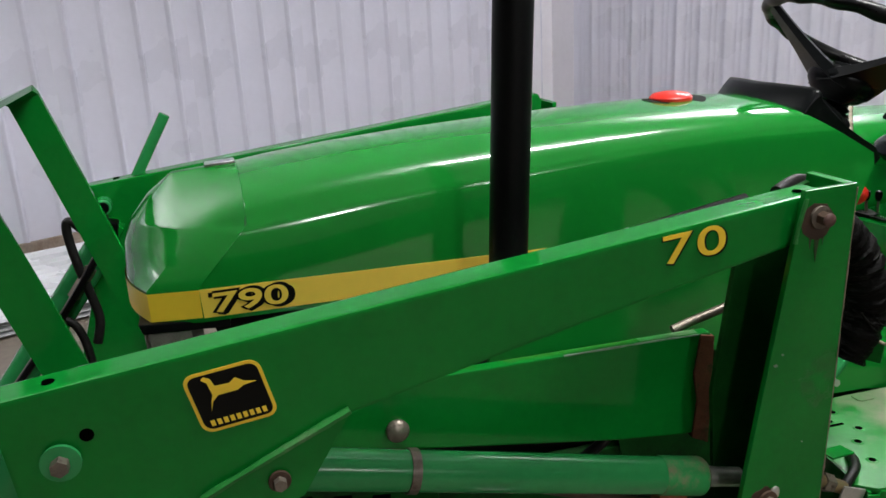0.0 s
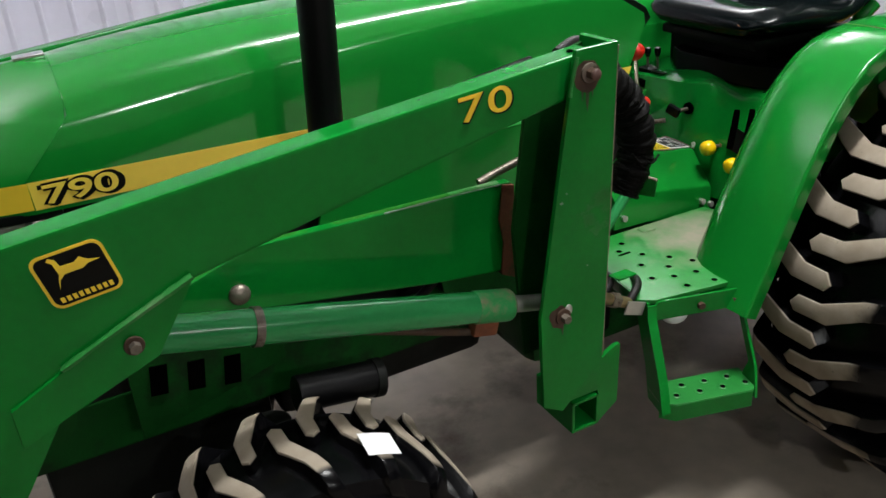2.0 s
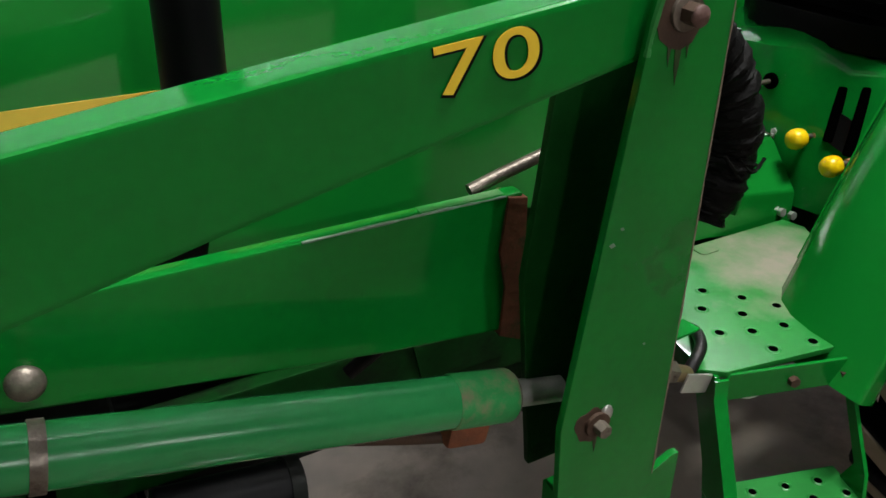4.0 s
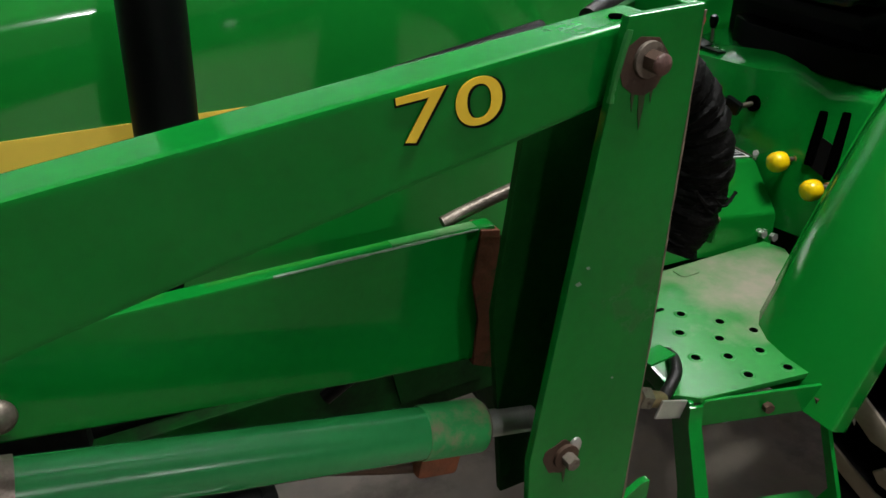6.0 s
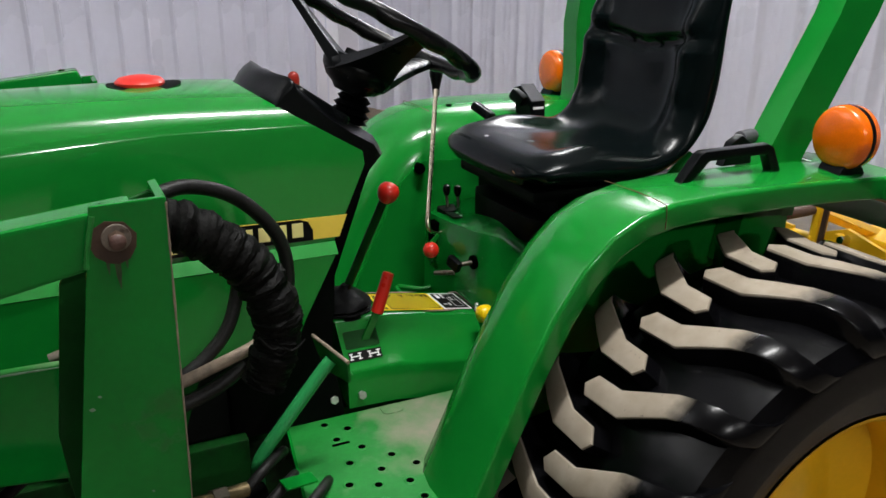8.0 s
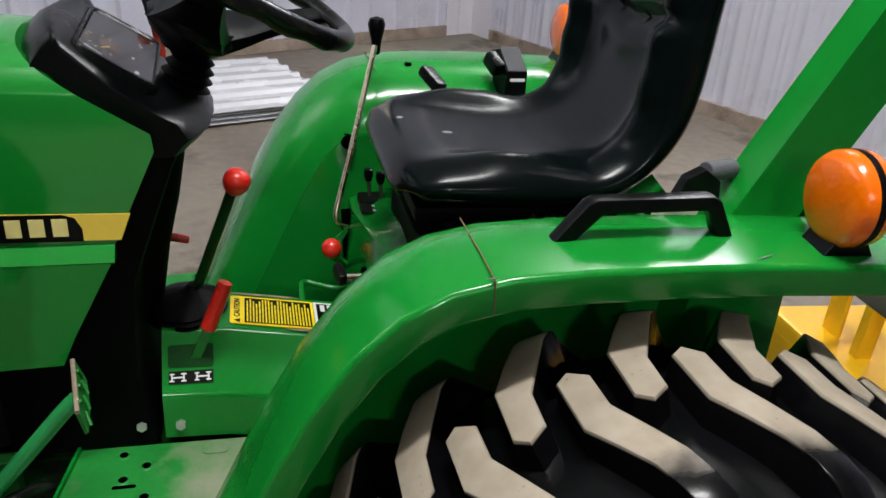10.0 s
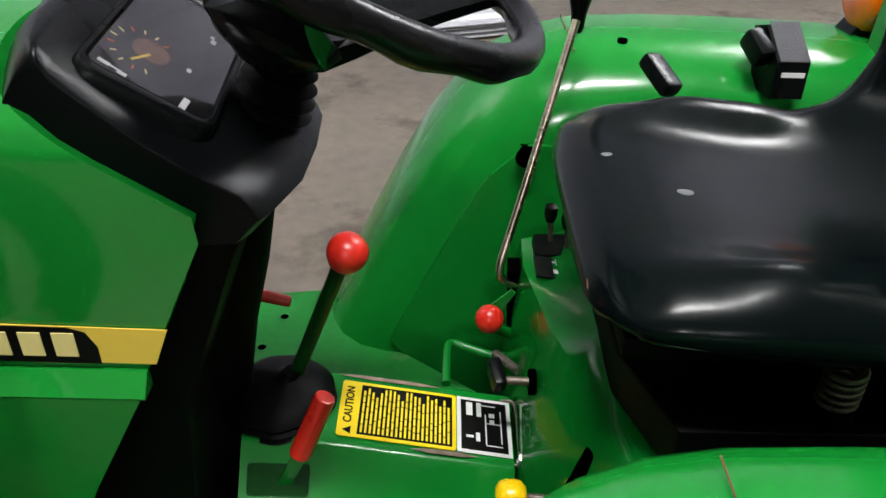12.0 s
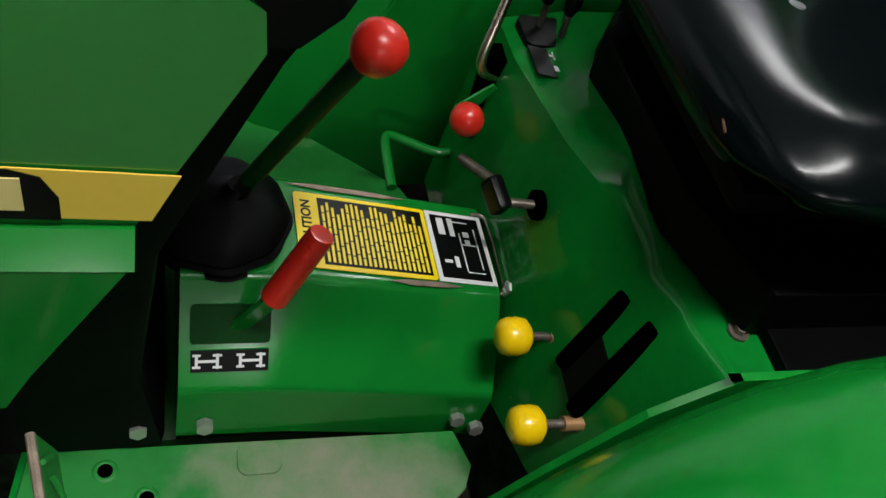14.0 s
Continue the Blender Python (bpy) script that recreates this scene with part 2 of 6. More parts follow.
def smooth_path(pts, steps=6):
    pts = [Vector(p) for p in pts]
    out = []
    for i in range(len(pts) - 1):
        p0, p1, p2, p3 = pts[max(0, i - 1)], pts[i], pts[i + 1], pts[min(len(pts) - 1, i + 2)]
        for k in range(steps):
            u = k / steps
            out.append(0.5 * (2 * p1 + (p2 - p0) * u + (2 * p0 - 5 * p1 + 4 * p2 - p3) * u * u + (3 * p1 - p0 - 3 * p2 + p3) * u ** 3))
    return out + [pts[-1]]


def tube(pts, r, n=12, steps=6, bm=None, closed=False, wave=0.0):
    """A round bar or hose along a smooth line."""
    path = smooth_path(pts, steps) if steps > 1 else [Vector(p) for p in pts]
    own = bmesh.new()
    rings = []
    side = None
    for i, p in enumerate(path):
        d = (path[min(i + 1, len(path) - 1)] - path[max(i - 1, 0)]).normalized()
        if side is None:
            side = d.orthogonal().normalized()
        side = (side - d * side.dot(d)).normalized()
        up = d.cross(side)
        rad = r(i / (len(path) - 1)) if callable(r) else r * (1 + wave * (random.random() - 0.5))
        rings.append([own.verts.new(p + rad * (math.cos(2 * math.pi * k / n) * side + math.sin(2 * math.pi * k / n) * up)) for k in range(n)])
    for a, b in zip(rings, rings[1:]):
        for k in range(n):
            own.faces.new((a[k], a[(k + 1) % n], b[(k + 1) % n], b[k]))
    own.faces.new(rings[0][::-1])
    own.faces.new(rings[-1])
    return joined(bm, own)


def lathe(profile, n=48, axis="y", at=(0, 0, 0), bm=None):
    """A body turned about an axis: profile of (distance from the axis, place along it)."""
    own = bmesh.new()
    rings = []
    for k in range(n):
        c, s = math.cos(2 * math.pi * k / n), math.sin(2 * math.pi * k / n)
        rings.append([own.verts.new({"y": (r * c, h, r * s), "z": (r * c, r * s, h), "x": (h, r * c, r * s)}[axis]) for r, h in profile])
    for k in range(n):
        a, b = rings[k], rings[(k + 1) % n]
        for i in range(len(profile) - 1):
            own.faces.new((a[i], a[i + 1], b[i + 1], b[i]))
    bmesh.ops.remove_doubles(own, verts=own.verts, dist=1e-5)
    own.transform(Matrix.Translation(at))
    return joined(bm, own)


def loft(rings, caps=True, closed=True, bm=None):
    """A skin over rings of points with the same count."""
    own = bmesh.new()
    vs = [[own.verts.new(p) for p in ring] for ring in rings]
    m = len(rings[0])
    for a, b in zip(vs, vs[1:]):
        for k in range(m if closed else m - 1):
            own.faces.new((a[k], a[(k + 1) % m], b[(k + 1) % m], b[k]))
    if caps:
        own.faces.new(vs[0][::-1])
        own.faces.new(vs[-1])
    return joined(bm, own)


def flat(pts, push, depth=0.0015, bm=None):
    """A thin sticker: outline of 3D points in one plane, pushed out along push."""
    own = bmesh.new()
    push = Vector(push)
    a = [own.verts.new(Vector(p) + push * 0.0002) for p in pts]
    b = [own.verts.new(Vector(p) + push * depth) for p in pts]
    own.faces.new(b)
    for i in range(len(pts)):
        j = (i + 1) % len(pts)
        own.faces.new((a[i], a[j], b[j], b[i]))
    return joined(bm, own)


# ---- the room ----
CORNER = Vector((1.464, 6.037, 0))
WALL_A = math.radians(24.5)
WALL_B = math.radians(-68.5)
HIGH = 4.2
floor_bm = slab([(-9, -9), (10, -9), (10, 9), (-9, 9)], -0.15, 0.0)
tagged(part("floor", floor_bm, CONCRETE, None, "stained tan concrete shop floor", 0), category="floor", kind="structure")


def ribbed_wall(name, start, angle, length, facing, label, fine):
    """Vertical steel panels with raised ribs; each panel is a piece of the wall."""
    wall = thing(name, label, "wall", start, kind="structure")
    wall.rotation_euler = (0, 0, angle)
    back = box((length, 0.1, HIGH), (length / 2, -facing * 0.056, HIGH / 2))
    part("backing", back, CEILING, wall, smooth=0)
    prof = []
    width, pitch = (0.912, 0.228) if fine else (0.89, 0.2225)
    for k in range(4):
        x0 = k * pitch
        if not fine:
            prof += [(x0, 0.0), (x0 + 0.086, 0.0), (x0 + 0.090, 0.003), (x0 + 0.104, 0.023), (x0 + 0.108, 0.026), (x0 + 0.114, 0.026), (x0 + 0.118, 0.023), (x0 + 0.132, 0.003), (x0 + 0.136, 0.0)]
            continue
        prof += [(x0, 0.0), (x0 + 0.035, 0.0), (x0 + 0.052, 0.019), (x0 + 0.078, 0.019), (x0 + 0.095, 0.0), (x0 + 0.14, 0.0), (x0 + 0.147, 0.003), (x0 + 0.156, 0.003), (x0 + 0.163, 0.0), (x0 + 0.19, 0.0), (x0 + 0.197, 0.003), (x0 + 0.206, 0.003), (x0 + 0.213, 0.0)]
    prof.append((width - 0.001, 0.0))
    bm = bmesh.new()
    lo = [bm.verts.new((x, facing * y, 0.0)) for x, y in prof]
    hi = [bm.verts.new((x, facing * y, HIGH)) for x, y in prof]
    for a in range(len(prof) - 1):
        bm.faces.new((lo[a], lo[a + 1], hi[a + 1], hi[a]))
    first = part("panel", bm, WALL, wall, smooth=50)
    for k in range(1, int(length / width)):
        p = new("panel", first.data)
        p.parent = wall
        p.location = (k * width, 0, 0)
    return wall


# the wall behind the tractor, from the corner towards its front, and the wall beside its rear
LONG = 0.89 * 11
ribbed_wall("wall_back", CORNER - Vector(((LONG + 0.06) * math.cos(WALL_A), (LONG + 0.06) * math.sin(WALL_A), 0)), WALL_A, LONG + 0.01, -1, "white ribbed steel wall panels", False)
ribbed_wall("wall_side", CORNER, WALL_B, 9.2, -1, "white ribbed steel wall panels with fine lines", True)
# pale folded trim in the corner, dirty strips along the foot of the walls
for angle, sgn in ((WALL_A, -1), (WALL_B, 1)):
    t = part("trim", box((0.30, 0.022, HIGH), (sgn * 0.15, -0.011, HIGH / 2), bevel=0.004), TRIM, None, "pale folded steel corner trim", 0)
    t.matrix_basis = Matrix.Translation(CORNER) @ Matrix.Rotation(angle, 4, "Z")
    tagged(t, category="trim", kind="structure")
    b = part("baseboard", box((8.6, 0.03, 0.09), (sgn * 4.6, -0.016, 0.045), bevel=0.004), DIRTY, None, "brown dirty strip along the wall foot", 0)
    b.matrix_basis = Matrix.Translation(CORNER) @ Matrix.Rotation(angle, 4, "Z")
    tagged(b, category="baseboard", kind="structure")
ceil = slab([(-9, -9), (10, -9), (10, 9), (-9, 9)], HIGH + 0.03, HIGH + 0.13)
for k in range(-50, 56):
    # ribs of the ceiling panels, square to the long wall
    c = Vector((0.2286 * k, 0.0))
    along = Vector((math.cos(WALL_B), math.sin(WALL_B)))
    across = Vector((-along.y, along.x))
    own = [(-14, -0.045), (14, -0.045), (14, 0.045), (-14, 0.045)]
    top = [ceil.verts.new((*(c + along * u + across * v), HIGH + 0.031)) for u, v in own]
    low = [ceil.verts.new((*(c + along * u + across * v * 0.4), HIGH)) for u, v in own]
    ceil.faces.new(low)
    for a, b in ((0, 1), (2, 3)):
        ceil.faces.new((top[a], top[b], low[b], low[a]))
tagged(part("ceiling", ceil, CEILING, None, "pale ribbed steel ceiling", 0), category="ceiling", kind="structure")
# unseen closing walls, made dark brown to hold down bounce and reflections
for nm, size, at in (("wall_front", (19, 0.2, HIGH), (0.5, -8.9, HIGH / 2)), ("wall_left", (0.2, 18, HIGH), (-8.9, 0, HIGH / 2)), ("wall_right", (0.2, 18, HIGH), (9.9, 0, HIGH / 2))):
    tagged(part(nm, box(size, at), DULL, None, "unseen plain dark brown wall", 0), category="wall", kind="structure")


def unseen_ceiling_light(at, down, up, long):
    """A hung strip fixture: one tube shines down, one up against the pale ceiling."""
    t = thing("unseen_ceiling_light", "unseen long white strip light hung below the ceiling", "lamp", at, "ceiling lights")
    part("housing", box((long + 0.1, 0.22, 0.06), (0, 0, -0.03), bevel=0.01), SHEET, t)
    for x in (-long * 0.4, long * 0.4):
        part("hanger", rod((x, 0, 0.0), (x, 0, HIGH - at[2] + 0.01), 0.004, n=8), STEEL, t)
    for power, z, turn in ((down, -0.065, 0.0), (up, 0.006, math.pi)):
        lamp = bpy.data.lights.new("tube", "AREA")
        lamp.shape, lamp.size, lamp.size_y, lamp.energy = "RECTANGLE", long, 0.16, power
        lamp.color = (1.0, 1.0, 0.98)
        ob = new("tube", lamp)
        ob.parent = t
        ob.location = (0, 0, z)
        ob.rotation_euler = (turn, 0, 0)


HUNG = HIGH - 0.35
unseen_ceiling_light((-0.32, -0.75, HUNG), 125, 85, 1.2)
# added unseen lamp, placed to brighten the back wall and floor
unseen_ceiling_light((2.2, 2.7, HUNG), 38, 360, 1.2)
# added unseen uplight; brightens the ceiling that the nose reflects
unseen_ceiling_light((-4.6, 1.6, HUNG - 0.95), 6, 140, 1.2)
for x, y, power in ((-1.2, -6.4, 150), (0.9, -6.8, 40)):
    unseen_ceiling_light((x, y, HUNG), power, 40, 0.4)

# ---- the tractor ----
tractor = thing("tractor", "green compact tractor with yellow rims, standing on a concrete floor", "tractor")
loader = thing("front_loader", "green front loader frame with worn paint, bolted to a tractor", "loader")


def words(text, size, place, mat, parent, name, depth=0.0012, squeeze=1.0, shear=0.0, weight=0.022, spacing=1.0):
    """Letters as a thin mesh, lying in the plane of the pose place."""
    c = bpy.data.curves.new("tmp_text", "FONT")
    c.body, c.size, c.extrude, c.offset, c.shear = text, size, depth / 2, size * weight, shear
    c.space_character = spacing
    c.align_x, c.align_y = "CENTER", "CENTER"
    o = new("tmp_text", c)
    me = bpy.data.meshes.new_from_object(o.evaluated_get(bpy.context.evaluated_depsgraph_get()))
    bpy.data.objects.remove(o)
    bpy.data.curves.remove(c)
    me.transform(place @ Matrix.Diagonal((squeeze, 1, 1, 1)))
    me.materials.append(mat)
    me.name = name
    ob = new(name, me)
    ob.parent = parent
    return ob


def facing_left(x, y, z, tilt=0.0):
    """A pose whose x runs to the rear and whose y points up, seen from the tractor's left side."""
    return Matrix.Translation((x, y, z)) @ Matrix.Rotation(radians(-tilt), 4, "Y") @ Matrix.Rotation(radians(90), 4, "X")


def plate_on(place, outline, depth, mat, parent, name, label=""):
    """A thin plate or sticker with the outline (u, v) in the plane of the pose place."""
    bm = bmesh.new()
    a = [bm.verts.new(place @ Vector((u, v, 0))) for u, v in outline]
    b = [bm.verts.new(place @ Vector((u, v, depth))) for u, v in outline]
    bm.faces.new(a[::-1])
    bm.faces.new(b)
    for i in range(len(a)):
        j = (i + 1) % len(a)
        bm.faces.new((a[i], a[j], b[j], b[i]))
    return part(name, bm, mat, parent, label, 0)


def rounded(w, h, r, n=5):
    out = []
    for cx, cy, a0 in ((w / 2 - r, h / 2 - r, 0), (-w / 2 + r, h / 2 - r, 90), (-w / 2 + r, -h / 2 + r, 180), (w / 2 - r, -h / 2 + r, 270)):
        out += [(cx + r * math.cos(radians(a0 + 90 * k / n)), cy + r * math.sin(radians(a0 + 90 * k / n))) for k in range(n + 1)]
    return out


def quad(w, h, cx=0.0, cy=0.0):
    return [(cx - w / 2, cy - h / 2), (cx + w / 2, cy - h / 2), (cx + w / 2, cy + h / 2), (cx - w / 2, cy + h / 2)]


# hood
def hood_ring(x, w, zb, zc, zt, lean=0.0):
    half = [(-w, zb), (-w, zb + 0.055), (-0.985 * w, (zb + zc) / 2 + 0.02), (-0.955 * w, zc - 0.028), (-0.93 * w, zc - 0.012), (-0.89 * w, zc), (-0.80 * w, zc + 0.40 * (zt - zc)), (-0.63 * w, zc + 0.70 * (zt - zc)), (-0.42 * w, zc + 0.88 * (zt - zc)), (-0.2 * w, zc + 0.972 * (zt - zc)), (0, zt)]
    half = [tuple(p)[:2] for p in smooth_path([(y, z, 0) for y, z in half], 3)]
    full = half + [(-y, z) for y, z in half[-2::-1]]
    return [((x + lean * (z - zb)) if not callable(lean) else lean(z), y, z) for y, z in full]


def rear_line(z):
    return -0.664 + (z - 0.966) / 0.147 * 0.069 if z < 1.113 else -0.595 - (z - 1.113) / 0.119 * 0.2


def seam_line(z):
    """Where the nose cap meets the hood, along the tractor."""
    return float(np.interp(z, (0.98, 1.037, 1.124, 1.2), (-1.838, -1.842, -1.757, -1.757)))


FIRST = (-1.757, 0.175, 0.983, 1.124, 1.190, seam_line)
CORNER_LOW, CORNER_STRIPE, CORNER_TOP, BROW = Vector((-1.914, -0.162, 0.985)), Vector((-1.916, -0.163, 1.040)), Vector((-1.832, -0.138, 1.121)), Vector((-1.862, 0.0, 1.188))


def nose_skin():
    """The faceted cap: a raked front face, a chamfer on each side and a flat brow."""
    back = hood_ring(*FIRST)
    half = back[:len(back) // 2 + 1]
    edge_y = next(-y for _, y, z in half if z >= FIRST[3] - 0.004)
    front = []
    for _, y, z in half:
        if z <= 1.038:
            front.append(CORNER_LOW.lerp(CORNER_STRIPE, max(0.0, (z - 0.983) / 0.055)))
        elif -y >= edge_y:
            front.append(CORNER_STRIPE.lerp(CORNER_TOP, min(1.0, (z - 1.038) / (FIRST[3] - 1.042))))
        else:
            u = 1 + y / edge_y
            p = CORNER_TOP.lerp(BROW, u)
            p.z += 0.016 * u * (1 - u)
            p.x += 0.010 * u * (1 - u)
            front.append(p)
    whole = front + [Vector((p.x, -p.y, p.z)) for p in front[-2::-1]]
    middle = [tuple(Vector(a).lerp(b, 0.5) + Vector((0, 0, 0.003 if Vector(a).z > 1.13 else 0.0))) for a, b in zip(back, whole)]
    bm = loft([back, middle, [tuple(p) for p in whole]], caps=False, closed=False)
    rows = []
    for p in front:
        mid_x = float(np.interp(p.z, (0.985, 1.04, 1.085, 1.12, 1.155, 1.188), (-1.951, -1.955, -1.951, -1.935, -1.905, -1.862)))
        rows.append([bm.verts.new((p.x + min(0.0, mid_x - p.x) * (1 - abs(v) ** 2.2), p.y * v, p.z)) for v in np.linspace(1, -1, 15)])
    for a, b in zip(rows, rows[1:]):
        for k in range(14):
            bm.faces.new((a[k], a[k + 1], b[k + 1], b[k]))
    bmesh.ops.remove_doubles(bm, verts=bm.verts, dist=2e-4)
    bmesh.ops.dissolve_degenerate(bm, edges=bm.edges, dist=1e-4)
    return bm


nose = part("nose", nose_skin(), GREEN_HOOD, tractor, smooth=28)
WRAP = [(-1.840, -0.1768), (-1.878, -0.1705), (-1.9155, -0.1642)] + [(-1.9572 + 0.0405 * abs(y / 0.163) ** 2.2, y) for y in np.linspace(-0.161, 0.161, 13)] + [(-1.9155, 0.1642), (-1.878, 0.1705), (-1.840, 0.1768)]
part("stripe_wrap", loft([[(x, y, z) for x, y in WRAP] for z in (0.991, 1.036)], caps=False, closed=False), DECAL_YELLOW, nose, "yellow stripe round the nose")
HOOD = [FIRST, (-1.70, 0.175, 0.981, 1.132, 1.198, 0.0), (-1.6, 0.175, 0.979, 1.143, 1.208, 0.0), (-1.45, 0.175, 0.977, 1.158, 1.218, 0.0), (-1.3, 0.175, 0.974, 1.168, 1.224, 0.0), (-1.15, 0.175, 0.972, 1.178, 1.228, 0.0), (-1.05, 0.175, 0.970, 1.184, 1.229, 0.0), (-0.93, 0.175, 0.968, 1.190, 1.229, 0.0), (-0.84, 0.175, 0.967, 1.190, 1.227, 0.0), (-0.7, 0.174, 0.966, 1.186, 1.223, rear_line)]
hood = part("hood", loft([hood_ring(*r) for r in HOOD]), GREEN_HOOD, tractor)
part("seam", tube([(x, y * 1.0012, z + 0.0003) for x, y, z in hood_ring(*FIRST)][1:-1], 0.0007, 6, 1), GREEN_WORN, hood)
part("grille", prism([(-1.925, 0.978), (-1.86, 0.978), (-1.84, 0.60), (-1.90, 0.60)], -0.155, 0.155, 0.008), GREY_SCREEN, tractor, "grey metal radiator screen")
part("nose_seal", prism([(-1.935, 0.992), (-1.80, 0.982), (-1.80, 0.968), (-1.93, 0.975)], -0.172, 0.172, 0.003), BLACK, tractor)
# added black panel; hides the bright background seen through the hood gap
part("hood_gap_panel", prism([(-1.83, 0.978), (-1.36, 0.968), (-1.40, 0.90), (-1.80, 0.90)], -0.160, 0.160, 0.003), BLACK_DEEP, tractor, "black panel closing the gap under the hood")
for s in (-1, 1):
    # lower side panel: a sloping lip under the hood, a flat face and a front tail coloured dark for its shade
    panel = part("side_panel", prism([(-1.365, 0.93), (-1.34, 0.9475), (-0.668, 0.9475), (-0.728, 0.834), (-0.748, 0.79), (-0.907, 0.785), (-1.40, 0.80)], s * 0.194, s * 0.186, 0.001), GREEN, tractor)
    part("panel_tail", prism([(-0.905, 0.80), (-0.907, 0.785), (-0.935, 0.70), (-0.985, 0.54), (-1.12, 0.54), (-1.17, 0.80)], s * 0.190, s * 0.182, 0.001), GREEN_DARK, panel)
    part("panel_lip", loft([[(x, s * y, z) for y, z in ((0.1935, 0.947), (0.1945, 0.949), (0.178, 0.9672), (0.172, 0.9672), (0.172, 0.947))] for x in (-1.345, -0.664)]), GREEN_HOOD, panel, "sloping glossy panel edge")
latch = part("latch", box((0.05, 0.03, 0.008), (-1.784, 0.0, 1.1935), (0, -3, 0), 0.003), CHROME, nose, "chrome hood latch")
def cap_disc():
    bm = lathe([(0.0, 0.0), (0.060, 0.0), (0.060, 0.0012), (0.0, 0.0012)], 36, "z", (-0.930, 0, 1.2292))
    for v in bm.verts:
        v.co.z -= 0.0085 * (v.co.y / 0.0735) ** 2
    return bm


part("cap_recess", cap_disc(), BLACK_DEEP, hood, "black opening round the filler")
part("fuel_cap", lathe([(0.0, 0.0), (0.036, 0.0), (0.0405, 0.005), (0.0405, 0.011), (0.034, 0.0175), (0.015, 0.0215), (0.0, 0.022)], 28, "z", (-0.936, 0, 1.222)), RED, hood, "red fuel cap")

# stripes, number and plain bars along the hood
for s in (-1, 1):
    y = s * 0.1755
    ob = part("stripe", flat([(-1.838, y, 0.990), (-0.655, y, 0.974), (-0.640, y, 1.012), (-1.840, y, 1.036)][::-s], (0, s, 0), 0.0012), DECAL_PALE, hood, "pale yellow stripe", 0)
for dx, dz in ((-0.003, 0.0), (0.0045, -0.0035), (0.003, 0.002), (0.008, -0.002)):
    words("790", 0.046, facing_left(-1.766 + dx, -0.1769 - 0.0001 * dx, 1.0105 + dz), DECAL_BLACK, hood, "number_outline", 0.0006, squeeze=1.74, weight=0.035)
words("790", 0.044, facing_left(-1.766, -0.1779, 1.0105), DECAL_PALE, hood, "number", squeeze=1.78, weight=0.014)
plate_on(facing_left(-0.83, -0.1768, 0.996), [(-0.150, -0.019), (0.128, -0.022), (0.128, -0.004), (0.120, 0.012), (0.105, 0.017), (-0.150, 0.021)], 0.0008, DECAL_BLACK, hood, "name_field")
for k in range(9):
    plate_on(facing_left(-0.965 + 0.0285 * k + (0.008 if k > 3 else 0), -0.1776, 0.995), quad(0.019, 0.025), 0.001, DECAL_CREAM, hood, "bar")

# dash
def dash_ring(y, drop):
    u = abs(y) / 0.142
    back = 0.030 * u ** 3
    pts = ((-0.788, 1.192), (-0.776, 1.214), (-0.766, 1.230), (-0.754, 1.242), (-0.740, 1.2475), (-0.723, 1.243), (-0.706, 1.2295), (-0.62, 1.170), (-0.586, 1.147), (-0.545, 1.122), (-0.532, 1.100), (-0.552, 1.078), (-0.62, 1.072), (-0.74, 1.15))
    return [(x - (back if x > -0.63 else 0) + (0.040 * u * u * min(1.0, max(0.0, (-0.705 - x) / 0.05)) if z > 1.16 else 0), y, z - drop * max(0.0, (z - 1.2) / 0.05)) for x, z in pts]


dash = part("dash_panel", bevelled(loft([dash_ring(-0.142, 0.020), dash_ring(-0.139, 0.008), dash_ring(-0.125, 0.002), dash_ring(-0.07, 0), dash_ring(0, 0), dash_ring(0.07, 0), dash_ring(0.125, 0.004), dash_ring(0.139, 0.014), dash_ring(0.142, 0.028)]), 0.003, 2, 50), BLACK, tractor, "black plastic dash", 62)
SLOPE = Matrix.Translation((-0.653, 0.003, 1.1935)) @ Matrix.Rotation(radians(34.3), 4, "Y") @ Matrix.Rotation(radians(90), 4, "Z")
WINDOW = [(0.086, 0.056), (0.117, -0.041), (-0.094, -0.054), (-0.107, 0.047)]


def soft_quad(corners, grow, r):
    """A four-cornered outline, pushed outward and with rounded corners."""
    mid = sum((Vector(c) for c in corners), Vector((0, 0))) / 4
    pts = [Vector(c) + (Vector(c) - mid).normalized() * grow for c in corners]
    out = []
    for k in range(4):
        p, a, b = pts[k], pts[k - 1], pts[(k + 1) % 4]
        s0, s1 = p + (a - p).normalized() * r, p + (b - p).normalized() * r
        out += [tuple(s0.lerp(p, t).lerp(p.lerp(s1, t), t)) for t in np.linspace(0, 1, 6)]
    return out


rim_bm = loft([[(u, v, z) for u, v in soft_quad(WINDOW, g, r)] for g, r, z in ((0.022, 0.022, -0.010), (0.020, 0.022, 0.000), (0.015, 0.020, 0.0050), (0.007, 0.016, 0.0055), (0.001, 0.012, 0.002), (0.0, 0.012, -0.006))], caps=False)
part("bezel", rim_bm, BLACK, dash).matrix_basis = SLOPE
plate_on(SLOPE, soft_quad(WINDOW, 0.001, 0.012), 0.0012, DECAL_BLACK, dash, "gauge_face", "black gauge face with pale marks")
plate_on(SLOPE @ Matrix.Translation((-0.036, 0.014, 0.0012)), rounded(0.036, 0.032, 0.014), 0.0004, FILLER, dash, "dial")
